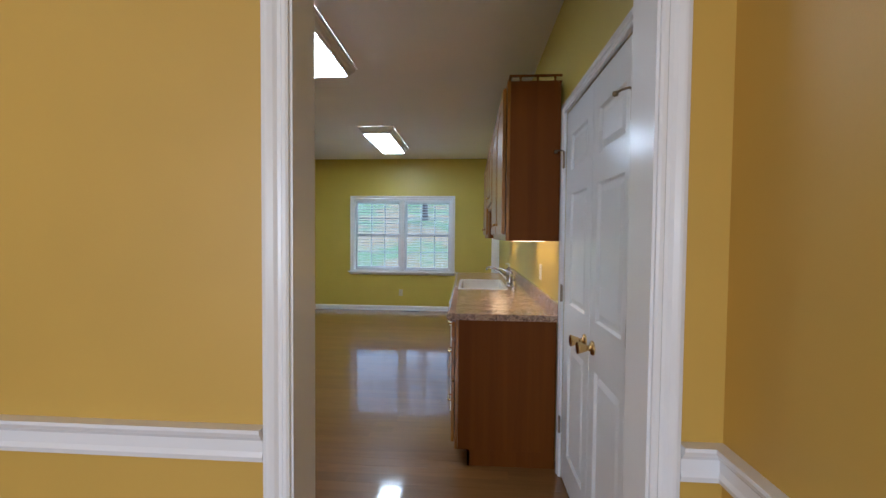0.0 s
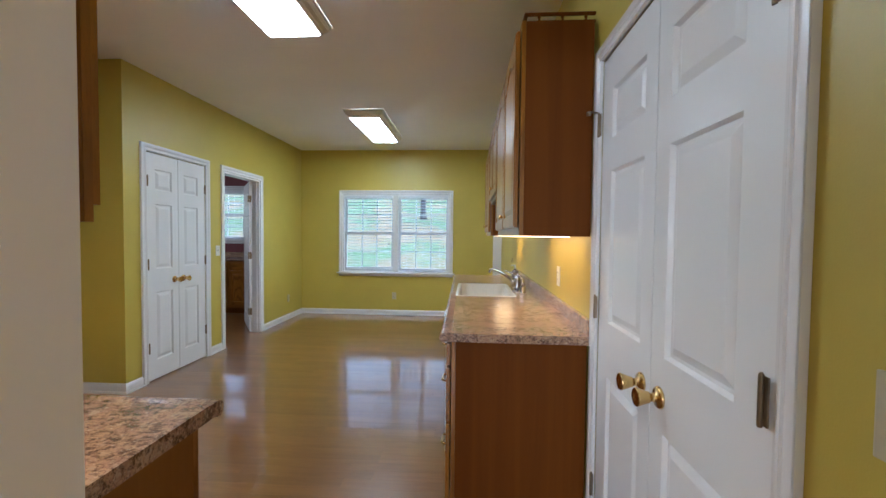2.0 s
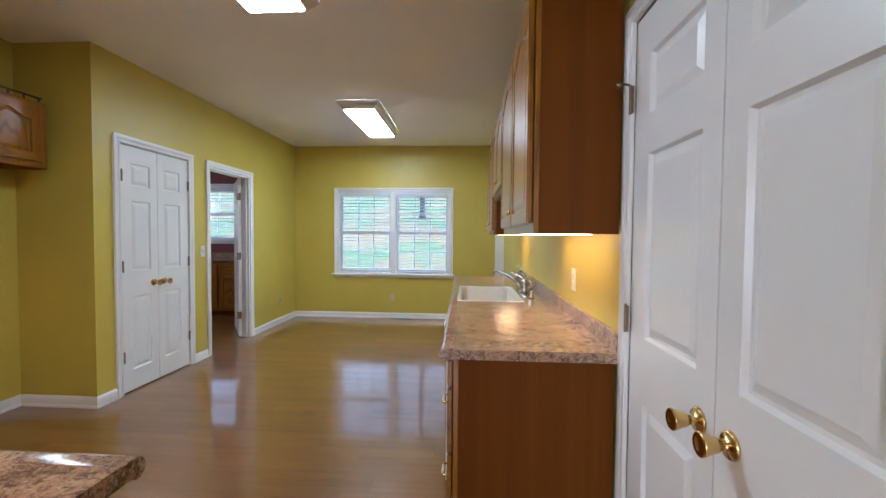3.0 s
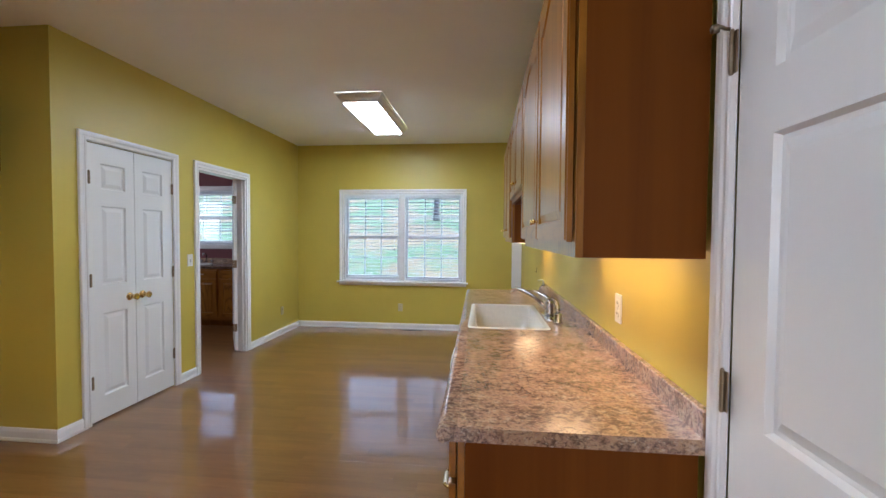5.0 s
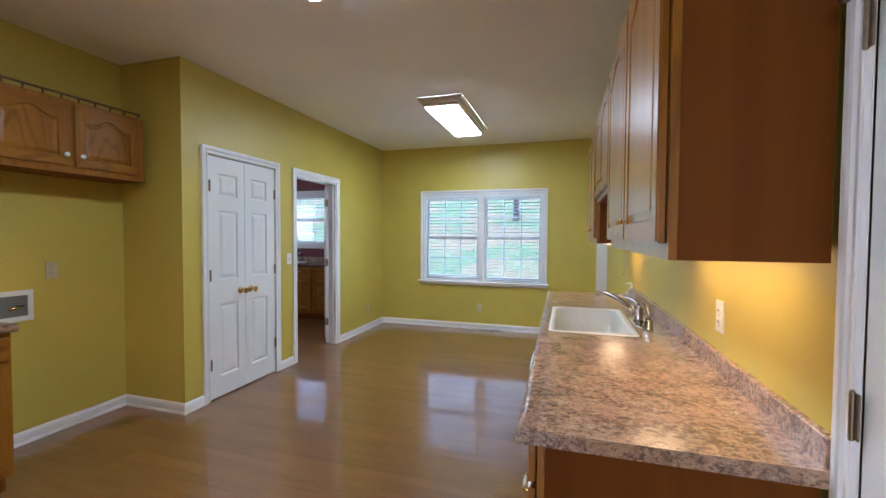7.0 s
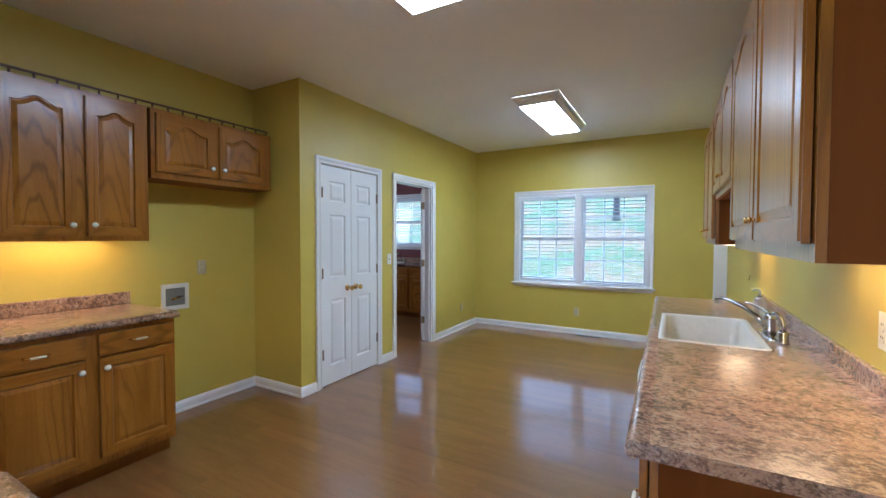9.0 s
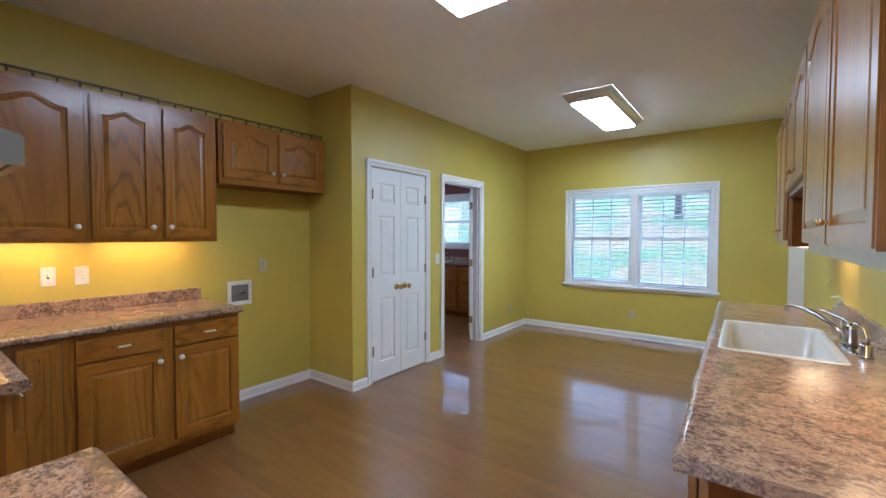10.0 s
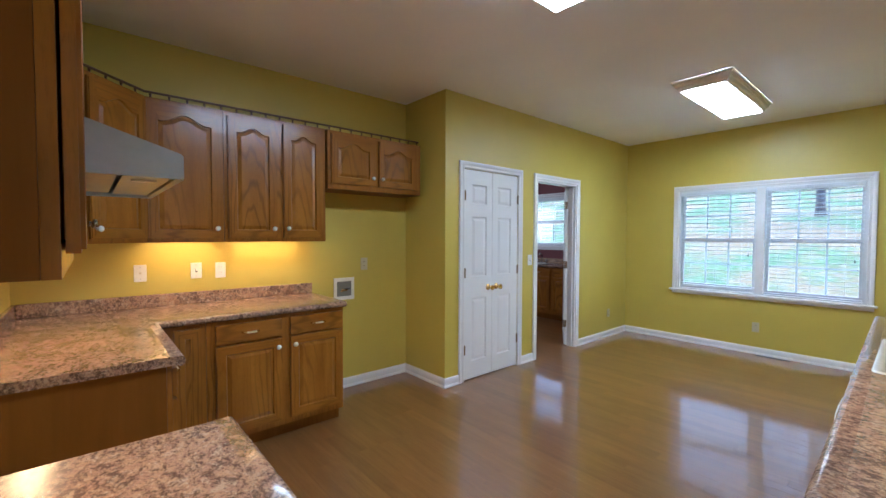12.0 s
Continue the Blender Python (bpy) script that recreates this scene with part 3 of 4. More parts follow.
# ---- cabinets ----
def front_mesh(name, w, h, arch=0.0, t=0.019, rail=0.056, mat=None):
    """A raised-panel door front, x 0..w, z 0..h, front at y -t; arch: rise of a cathedral top."""
    bm = bmesh.new()
    a, b, c, d = rail, w - rail, rail, h - rail - arch * 1.0
    n = 16 if arch else 1
    crown = []
    for k in range(n + 1):
        s = k / n
        e = 0.0
        if arch:
            q = abs(2 * s - 1)
            e = arch * min(1.0, w / 0.42) * (0.5 + 0.5 * math.cos(math.pi * min(1, q / 0.82)))
        crown.append((b + (a - b) * s, d + e))
    v = {}

    def vt(x, z):
        key = (round(x, 5), round(z, 5))
        if key not in v:
            v[key] = bm.verts.new((x, -t, z))
        return v[key]

    panel = bm.faces.new([vt(a, c), vt(b, c)] + [vt(x, z) for x, z in crown])
    bm.faces.new([vt(0, 0), vt(w, 0), vt(b, c), vt(a, c)])
    bm.faces.new([vt(w, 0), vt(w, h), vt(*crown[0]), vt(b, c)])
    bm.faces.new([vt(0, h), vt(0, 0), vt(a, c), vt(*crown[-1])])
    tops = [(w + (0 - w) * k / n, h) for k in range(n + 1)]
    for k in range(n):
        bm.faces.new([vt(*crown[k]), vt(*tops[k]), vt(*tops[k + 1]), vt(*crown[k + 1])])
    bm.normal_update()
    rim = [e for e in bm.edges if e.is_boundary]
    back = bmesh.ops.extrude_edge_only(bm, edges=rim)["geom"]
    for q in back:
        if isinstance(q, bmesh.types.BMVert):
            q.co.y = 0.0
    bmesh.ops.contextual_create(bm, geom=[q for q in back if isinstance(q, bmesh.types.BMEdge)])
    bmesh.ops.recalc_face_normals(bm, faces=bm.faces)
    bmesh.ops.inset_individual(bm, faces=[panel], thickness=0.005, depth=-0.009, use_even_offset=True)
    bmesh.ops.inset_individual(bm, faces=[panel], thickness=0.003, depth=0.0, use_even_offset=True)
    bmesh.ops.inset_individual(bm, faces=[panel], thickness=0.022, depth=0.0075, use_even_offset=True)
    rim = [e for e in bm.edges if all(abs(q.co.y + t) < 1e-5 and (min(abs(q.co.x), abs(q.co.x - w)) < 1e-5 or min(abs(q.co.z), abs(q.co.z - h)) < 1e-5) for q in e.verts) and len(e.link_faces) == 2 and abs(e.calc_face_angle(0)) > 0.5]
    bmesh.ops.bevel(bm, geom=rim, offset=0.005, segments=2, affect="EDGES")
    for q in bm.faces:
        m = q.calc_center_median()
        if a < m.x < b and c - 0.001 < m.z < h - rail * 0.5 and -t + 0.0002 < m.y < -0.001:
            q.material_index = 1
        elif abs(m.y + t) < 1e-4 and (m.z < c or (m.z > d and a < m.x < b)):
            q.material_index = 2
    return mesh_of(name, bm, mat or OAK, OAKFIELD, OAKH)


def knob_round(parent, x, z, mat, label, y=-0.019):
    m = Matrix.Rotation(radians(90), 4, "X") @ Matrix.Diagonal((0.68 if mat is BRASS else 1.0,) * 3 + (1,))
    part("knob", lathe([(0.008, 0), (0.0075, 0.008), (0.006, 0.012), (0.014, 0.017), (0.0165, 0.022), (0.0145, 0.028), (0.006, 0.031)], 16, m), mat, parent, label, Matrix.Translation((x, y, z)), True)


def bar_pull(parent, x, z, y=-0.019):
    h = part("handle", tube([(-0.048, 0, 0), (-0.046, -0.018, 0), (-0.036, -0.026, 0), (0.036, -0.026, 0), (0.046, -0.018, 0), (0.048, 0, 0)], [0.006, 0.0045, 0.005, 0.005, 0.0045, 0.006], 10), BRASS, parent, "brass bar pull with a cream porcelain grip", Matrix.Translation((x, y, z)), True)
    part("grip", tube([(-0.030, -0.026, 0), (-0.026, -0.026, 0), (0, -0.026, 0), (0.026, -0.026, 0), (0.030, -0.026, 0)], [0.0052, 0.0060, 0.0064, 0.0060, 0.0052], 12), CREAM, h, "cream porcelain grip", None, True)


def cabinet(name, label, at, w, d, z0, z1, fronts, group, toe=0.0, knob=None, panel=None, bottom_lip=0.0):
    """Local x 0..w, face frame at y 0, back at y d. fronts: (kind, x0, x1, z0, z1, knob side)."""
    c = thing(name, label, "cabinet", at, group)
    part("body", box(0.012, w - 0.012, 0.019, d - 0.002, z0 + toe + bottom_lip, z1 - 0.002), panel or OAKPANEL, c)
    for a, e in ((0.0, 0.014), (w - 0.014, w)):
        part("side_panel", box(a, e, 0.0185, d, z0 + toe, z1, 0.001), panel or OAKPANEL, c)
    xs, zs, holes = {0.0, w}, {z0 + toe, z1}, set()
    for f in fronts:
        xs |= {round(f[1] + 0.012, 4), round(f[2] - 0.012, 4)}
        zs |= {round(f[3] + 0.012, 4), round(f[4] - 0.012, 4)}
    xs, zs = sorted(xs), sorted(zs)
    for i in range(len(xs) - 1):
        for j in range(len(zs) - 1):
            cx, cz = (xs[i] + xs[i + 1]) / 2, (zs[j] + zs[j + 1]) / 2
            if any(f[1] + 0.011 < cx < f[2] - 0.011 and f[3] + 0.011 < cz < f[4] - 0.011 for f in fronts):
                holes.add((i, j))
    ff = part("face_frame", sheet(xs, zs, 0.0, 0.018, holes, along_x), OAK, c)
    ff.data.materials.append(OAK)
    if toe:
        part("toe_kick", box(0.0, w, 0.075, 0.09, z0, z0 + toe), OAKPANEL, c)
        part("side_foot", box(0.0, 0.016, 0.075, d, z0, z0 + toe), panel or OAKPANEL, c)
        part("side_foot", box(w - 0.016, w, 0.075, d, z0, z0 + toe), panel or OAKPANEL, c)
    kn = knob or (PORCELAIN, "small white porcelain knob")
    for kind, x0, x1, a, e, side in fronts:
        loc = Matrix.Translation((x0, -0.004, a))
        if kind == "drawer":
            q = part("drawer_front", box(0, x1 - x0, -0.019, 0.0, 0, e - a, 0.004), OAKH, c, "", loc)
            bar_pull(q, (x1 - x0) / 2, (e - a) / 2)
        else:
            q = part("cabinet_door", front_mesh("cabinet_door", x1 - x0, e - a, 0.05 if kind == "arch" else 0.0), None, c, "raised-panel oak door with an arched top" if kind == "arch" else "raised-panel oak door", loc)
            if side:
                kx = 0.028 if side[0] == "l" else x1 - x0 - 0.028
                kz = 0.068 if side[1] == "b" else e - a - 0.055
                knob_round(q, kx, kz, *kn)
    return c


UL, UT = 1.328, 2.238
ULL = 1.348                                     # underside of the far-side wall cabinets
BR = (BRASS, "small brass cabinet knob")
CH = (CHROME, "small chrome cabinet knob")
GU, GB = "oak wall cabinets", "oak base cabinets"
# west wall run, facing into the room
FX = -2.955
cabinet("wall_cabinet", "honey oak wall cabinet with one arched panel door", pose(FX, 2.385, 0, 0, 0, 90), 0.443, 0.312, ULL, UT, [("arch", 0.016, 0.425, 1.372, 2.211, "rb")], GU, bottom_lip=0.03)
cabinet("wall_cabinet", "honey oak wall cabinet with two arched panel doors", pose(FX, 2.830, 0, 0, 0, 90), 0.730, 0.312, ULL, UT, [("arch", 0.021, 0.350, 1.375, 2.211, "rb"), ("arch", 0.395, 0.702, 1.378, 2.211, "lb")], GU, bottom_lip=0.03)
cabinet("wall_cabinet", "short honey oak cabinet over the refrigerator space", pose(FX, 3.580, 0, 0, 0, 90), 0.935, 0.312, 1.772, UT, [("arch", 0.025, 0.430, 1.815, 2.211, "rb"), ("arch", 0.467, 0.873, 1.815, 2.211, "lb")], GU)
# diagonal corner cabinet
cc = thing("corner_cabinet", "diagonal honey oak corner wall cabinet with an arched door", "cabinet", pose(WEST, SOUTH, 0), GU)
part("body", prism([(0.003, 0.003), (0.61, 0.003), (0.61, 0.325), (0.315, 0.608), (0.003, 0.608)], ULL, UT, flat), OAKPANEL, cc)
cw = math.hypot(0.295, 0.283)
ang = math.degrees(math.atan2(0.283, -0.295))
dm = Matrix.Translation((0.61, 0.325, 0)) @ Matrix.Rotation(radians(ang), 4, "Z")
ffm = part("face_frame", sheet([0, 0.03, cw - 0.03, cw], [ULL, ULL + 0.04, UT - 0.04, UT], -0.018, 0.0, {(1, 1)}, along_x), OAK, cc, "", dm)
ffm.data.materials.append(OAK)
cd = part("cabinet_door", front_mesh("cabinet_door", cw - 0.03, 0.839, 0.05), None, cc, "raised-panel oak door with an arched top", dm @ Matrix.Translation((0.015, -0.022, 1.372)))
knob_round(cd, 0.03, 0.055, PORCELAIN, "small white porcelain knob")
# south wall run, facing north
FY = 2.100
cabinet("wall_cabinet", "honey oak wall cabinet beside the range hood", pose(-1.815, FY, 0, 0, 0, 180), 0.842, 0.322, ULL, UT, [("arch", 0.02, 0.41, 1.372, 2.205, "lb"), ("arch", 0.43, 0.82, 1.372, 2.205, "lb")], GU, bottom_lip=0.03, knob=CH)
cabinet("wall_cabinet", "short oak cabinet above the range hood", pose(-1.072, FY, 0, 0, 0, 180), 0.74, 0.322, 1.80, UT, [("arch", 0.02, 0.36, 1.83, 2.205, ""), ("arch", 0.37, 0.72, 1.83, 2.205, "")], GU)
cabinet("wall_cabinet", "honey oak wall cabinet by the doorway", pose(-0.530, FY, 0, 0, 0, 180), 0.540, 0.322, 1.345, UT, [("arch", 0.004, 0.526, 1.376, 2.205, "")], GU, bottom_lip=0.03)

# right wall run, facing west
RX = 0.344
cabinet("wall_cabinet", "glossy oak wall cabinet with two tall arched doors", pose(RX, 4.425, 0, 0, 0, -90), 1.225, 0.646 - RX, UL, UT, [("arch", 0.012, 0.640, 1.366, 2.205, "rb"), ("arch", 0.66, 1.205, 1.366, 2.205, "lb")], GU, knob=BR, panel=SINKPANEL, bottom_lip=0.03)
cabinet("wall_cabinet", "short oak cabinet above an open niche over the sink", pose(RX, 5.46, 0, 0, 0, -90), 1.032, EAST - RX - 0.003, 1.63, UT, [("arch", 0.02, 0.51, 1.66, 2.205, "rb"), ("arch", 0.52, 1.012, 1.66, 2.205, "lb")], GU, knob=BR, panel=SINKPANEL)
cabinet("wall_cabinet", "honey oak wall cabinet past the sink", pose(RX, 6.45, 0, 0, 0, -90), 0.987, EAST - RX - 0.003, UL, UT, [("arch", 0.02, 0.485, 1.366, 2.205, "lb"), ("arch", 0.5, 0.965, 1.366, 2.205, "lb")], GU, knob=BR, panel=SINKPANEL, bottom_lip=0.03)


# gallery rails on top of the wall cabinets
def gallery(points, label, wood):
    g = thing("gallery_rail", label, "rail", pose(0, 0, UT), "gallery rails")
    part("rail_cap", molding(points, [(-0.006, 0.032), (-0.008, 0.035), (-0.008, 0.041), (-0.005, 0.044), (0.005, 0.044), (0.008, 0.041), (0.008, 0.035), (0.006, 0.032)]), wood, g, "slim wooden rail")
    pm = mesh_of("spindle", lathe([(0.006, 0.005), (0.0075, 0.011), (0.0045, 0.016), (0.0075, 0.024), (0.0055, 0.033)], 8), wood)
    run = 0.04
    for (x0, y0), (x1, y1) in zip(points, points[1:]):
        length = math.hypot(x1 - x0, y1 - y0)
        while run < length:
            s = run / length
            part("spindle", pm, None, g, "", Matrix.Translation((x0 + (x1 - x0) * s, y0 + (y1 - y0) * s, 0)))
            run += 0.098
        run -= length
    part("base_strip", molding(points, [(-0.008, 0.0), (0.008, 0.0), (0.008, 0.006), (-0.008, 0.006)]), OAK, g)


gallery([(-0.56, FY - 0.03), (-2.65, FY - 0.03), (FX - 0.025, 2.40), (FX - 0.025, 4.505)], "thin wooden gallery rail along the cabinet tops", RAILWOOD)
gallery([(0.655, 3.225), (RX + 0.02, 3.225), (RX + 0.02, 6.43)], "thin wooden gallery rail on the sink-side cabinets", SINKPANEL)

# base cabinets
BX = -2.668
BT = 0.866
cabinet("base_cabinet", "honey oak base cabinet with two drawers over two doors", pose(BX, 2.655, 0, 0, 0, 90), 0.905, 0.598, 0, BT, [("drawer", 0.048, 0.448, 0.720, 0.838, ""), ("drawer", 0.505, 0.893, 0.720, 0.838, ""), ("door", 0.048, 0.448, 0.142, 0.705, "rt"), ("door", 0.505, 0.893, 0.142, 0.705, "lt")], GB, toe=0.1)
cabinet("base_cabinet", "narrow oak corner cabinet with one tall door", pose(BX, 2.40, 0, 0, 0, 90), 0.253, 0.598, 0, BT, [("door", 0.085, 0.225, 0.150, 0.840, "")], GB, toe=0.1)
SY = 2.372
cabinet("base_cabinet", "oak base cabinet beside the empty range space", pose(-1.828, SY, 0, 0, 0, 180), 0.82, 0.59, 0, BT, [("drawer", 0.03, 0.45, 0.728, 0.845, ""), ("door", 0.03, 0.45, 0.150, 0.715, "")], GB, toe=0.1, knob=CH)
cabinet("base_cabinet", "oak base cabinet beside the doorway", pose(-0.530, SY, 0, 0, 0, 180), 0.525, 0.59, 0, BT, [("drawer", 0.02, 0.505, 0.728, 0.845, ""), ("door", 0.02, 0.505, 0.150, 0.715, "rt")], GB, toe=0.1, knob=CH)
RB = 0.060
# Side panels here carry shade in their oak colour.
cabinet("base_cabinet", "shade-toned oak drawer base at the end of the sink counter", pose(RB, 3.660, 0, 0, 0, -90), 0.460, EAST - RB - 0.02, 0, BT, [("drawer", 0.012, 0.452, 0.755, 0.850, ""), ("drawer", 0.012, 0.452, 0.505, 0.740, ""), ("drawer", 0.012, 0.452, 0.135, 0.492, "")], GB, toe=0.095, panel=SINKPANEL)
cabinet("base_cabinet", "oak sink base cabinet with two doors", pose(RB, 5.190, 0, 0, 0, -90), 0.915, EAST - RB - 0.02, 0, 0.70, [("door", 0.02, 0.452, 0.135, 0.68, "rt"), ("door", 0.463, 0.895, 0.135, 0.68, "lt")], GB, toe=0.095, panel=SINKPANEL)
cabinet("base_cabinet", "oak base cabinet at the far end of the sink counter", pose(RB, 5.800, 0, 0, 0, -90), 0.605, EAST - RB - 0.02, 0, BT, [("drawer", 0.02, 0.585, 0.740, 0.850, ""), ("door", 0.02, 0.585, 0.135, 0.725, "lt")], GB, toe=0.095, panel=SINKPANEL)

# dishwasher
dw = thing("dishwasher", "white built-in dishwasher under the sink counter", "dishwasher", pose(0.055, 4.270, 0, 0, 0, -90))
part("body", box(0.005, 0.60, 0.02, 0.57, 0.10, 0.862), APPLIANCE, dw)
part("door", box(0.006, 0.599, -0.045, 0.018, 0.115, 0.72, 0.008, 3), APPLIANCE, dw)
part("control_panel", box(0.006, 0.599, -0.055, 0.018, 0.724, 0.852, 0.012, 3), APPLIANCE, dw)
part("handle", prism([(0.02, -0.05), (0.10, -0.061), (0.20, -0.068), (0.30, -0.070), (0.40, -0.068), (0.50, -0.061), (0.58, -0.05)], 0.775, 0.848, flat), APPLIANCE, dw, "bowed white door grip")
part("toe_panel", box(0.006, 0.599, 0.03, 0.05, 0.0, 0.105), DARK, dw)


# ---- worktops ----
def worktop(name, label, bm, rims, loc=None):
    """Bevels the rims (a test on two end points) and links the laminate slab."""
    es = [e for e in bm.edges if rims(*[v.co for v in e.verts])]
    bmesh.ops.bevel(bm, geom=es, offset=0.0175, segments=6, affect="EDGES", profile=0.5)
    t = thing(name, label, "countertop", loc or pose(0, 0, 0), "laminate worktops")
    part("slab", bm, LAM, t)
    t.children[0].data.materials.append(LAM)
    return t


CZ0, CZ = 0.868, 0.905
SX0, SX1, SY0, SY1 = 0.048, 0.462, 4.285, 5.025
def nosing(points, top):
    """The rolled front edge of a laminate worktop, turned under the slab."""
    ob = part("nosing", molding(points, NOSE), LAM, top, "rolled laminate front edge", None, True)
    for q in ob.data.polygons:
        q.use_smooth = len(q.vertices) == 4


NOSE = [(-0.048, CZ + 0.0003), (-0.030, CZ + 0.0005), (-0.018, CZ + 0.0008), (-0.010, CZ - 0.0006), (-0.003, CZ - 0.005), (0.002, CZ - 0.012), (0.004, CZ - 0.020), (0.002, CZ - 0.030), (-0.004, CZ - 0.037), (-0.013, CZ - 0.041), (-0.020, CZ - 0.040)]
slab = sheet([0.012, SX0, SX1, EAST - 0.002], [3.172, SY0, SY1, 5.845], CZ, CZ0, {(1, 1)}, flat)
for v in slab.verts:
    if v.co.x < 0.02:
        v.co.x -= 0.0125 * (v.co.y - 3.172)
wt = worktop("countertop", "mottled brown stone-pattern laminate counter with a sink cut-out", slab, lambda a, b: a.x < 0.02 and b.x < 0.02 and abs(a.z - b.z) < 1e-4)
nosing([(0.012 - 0.0125 * 2.676, 5.848), (0.012, 3.169)], wt)
part("backsplash", box(EAST - 0.024, EAST - 0.001, 3.174, 5.845, CZ0 + 0.001, CZ + 0.066, 0.006, 3), LAM, wt, "raised laminate backsplash")
wl = worktop("countertop", "mottled laminate corner counter under the wall cabinets", sheet([WEST + 0.001, -2.632, -1.815], [SOUTH + 0.001, 2.415, 3.572], CZ, CZ0, {(1, 1)}, flat),
             lambda a, b: abs(a.z - b.z) < 1e-4 and ((abs(a.x + 2.632) < 1e-4 and abs(b.x + 2.632) < 1e-4 and max(a.y, b.y) > 2.5) or (abs(a.y - 2.415) < 1e-4 and abs(b.y - 2.415) < 1e-4 and max(a.x, b.x) > -2.5)))
nosing([(-1.812, 2.415), (-2.632, 2.415), (-2.632, 3.575)], wl)
part("backsplash", box(WEST + 0.001, WEST + 0.022, SOUTH + 0.023, 3.572, CZ + 0.0005, CZ + 0.084, 0.006, 3), LAM, wl, "raised laminate backsplash")
part("backsplash", box(WEST + 0.001, -1.815, SOUTH + 0.001, SOUTH + 0.022, CZ + 0.0005, CZ + 0.084, 0.006, 3), LAM, wl, "raised laminate backsplash")
wn_ = worktop("countertop", "short mottled laminate counter beside the doorway", sheet([-1.068, -0.498], [SOUTH + 0.001, 2.418], CZ, CZ0, (), flat),
              lambda a, b: abs(a.y - 2.418) < 1e-4 and abs(b.y - 2.418) < 1e-4 and abs(a.z - b.z) < 1e-4)
nosing([(-0.495, 2.418), (-1.071, 2.418)], wn_)
part("backsplash", box(-1.068, -0.51, SOUTH + 0.001, SOUTH + 0.022, CZ + 0.0005, CZ + 0.084, 0.006, 3), LAM, wn_, "raised laminate backsplash")

# sink
sk = thing("sink", "white enamel drop-in kitchen sink with rounded corners", "sink", pose((SX0 + SX1) / 2, (SY0 + SY1) / 2, CZ))
a, b = (SX1 - SX0) / 2, (SY1 - SY0) / 2


def rounded(hx, hy, r, z, bm, n=5):
    vs = []
    for cx, cy, s in ((hx - r, hy - r, 0), (-hx + r, hy - r, 90), (-hx + r, -hy + r, 180), (hx - r, -hy + r, 270)):
        for k in range(n + 1):
            q = radians(s + 90 * k / n)
            vs.append(bm.verts.new((cx + r * math.cos(q), cy + r * math.sin(q), z)))
    return vs


bm = bmesh.new()
rings = [rounded(a + 0.006, b + 0.006, 0.03, -0.004, bm), rounded(a + 0.006, b + 0.006, 0.03, 0.002, bm), rounded(a + 0.002, b + 0.002, 0.03, 0.0045, bm), rounded(a - 0.014, b - 0.014, 0.045, 0.003, bm), rounded(a - 0.026, b - 0.026, 0.05, -0.006, bm), rounded(a - 0.034, b - 0.034, 0.055, -0.15, bm), rounded(a - 0.06, b - 0.06, 0.05, -0.175, bm), rounded(0.05, 0.05, 0.045, -0.18, bm)]
for r, s in zip(rings, rings[1:]):
    for k in range(len(r)):
        j = (k + 1) % len(r)
        bm.faces.new((r[k], r[j], s[j], s[k]))
bm.faces.new(rings[-1])
part("basin", bm, SINKWHITE, sk, "", None, True)
part("drain", lathe([(0.044, -0.1795), (0.042, -0.176), (0.03, -0.177), (0.01, -0.178)], 24), CHROME, sk, "chrome drain", None, True)

# faucet
fc = thing("faucet", "chrome single-lever kitchen faucet with a long curved spout", "faucet", pose(0.508, 4.62, CZ + 0.0005))
bm = bmesh.new()
r0 = rounded(0.032, 0.125, 0.031, 0.0, bm)
r1 = rounded(0.030, 0.122, 0.029, 0.009, bm)
r2 = rounded(0.022, 0.112, 0.021, 0.013, bm)
for r, s in ((r0, r1), (r1, r2)):
    for k in range(len(r)):
        j = (k + 1) % len(r)
        bm.faces.new((r[k], r[j], s[j], s[k]))
bm.faces.new(r2)
part("base_plate", bm, CHROME, fc, "", None, True)
part("body", lathe([(0.027, 0.012), (0.025, 0.03), (0.022, 0.075), (0.023, 0.085), (0.021, 0.1), (0.012, 0.110)], 20), CHROME, fc, "", None, True)
part("spout", tube([(-0.012, 0.0, 0.050), (-0.05, 0.025, 0.088), (-0.10, 0.055, 0.124), (-0.15, 0.085, 0.146), (-0.188, 0.107, 0.152), (-0.205, 0.117, 0.145), (-0.208, 0.119, 0.126)], [0.017, 0.014, 0.0115, 0.0105, 0.0105, 0.011, 0.0115], 14), CHROME, fc, "", None, True)
part("lever", tube([(0.0, 0.0, 0.10), (-0.004, 0.003, 0.112), (-0.025, 0.015, 0.124), (-0.06, 0.035, 0.140), (-0.09, 0.05, 0.148)], [0.014, 0.012, 0.008, 0.006, 0.004], 12), CHROME, fc, "", None, True)
sp = thing("side_spray", "chrome sink side spray in its holder", "sprayer", pose(0.530, 4.455, CZ + 0.0005))
part("holder", lathe([(0.026, 0.0), (0.024, 0.008), (0.021, 0.012), (0.021, 0.05), (0.018, 0.055)], 20), CHROME, sp, "", None, True)
part("spray_head", tube([(0, 0, 0.05), (0, 0.004, 0.085), (-0.006, 0.010, 0.11), (-0.020, 0.018, 0.128), (-0.038, 0.026, 0.126)], [0.012, 0.010, 0.010, 0.011, 0.009], 14), CHROME, sp, "", None, True)
so = thing("soap_bottle", "clear plastic soap bottle with a white pump", "bottle", pose(0.560, 5.24, CZ + 0.0005))
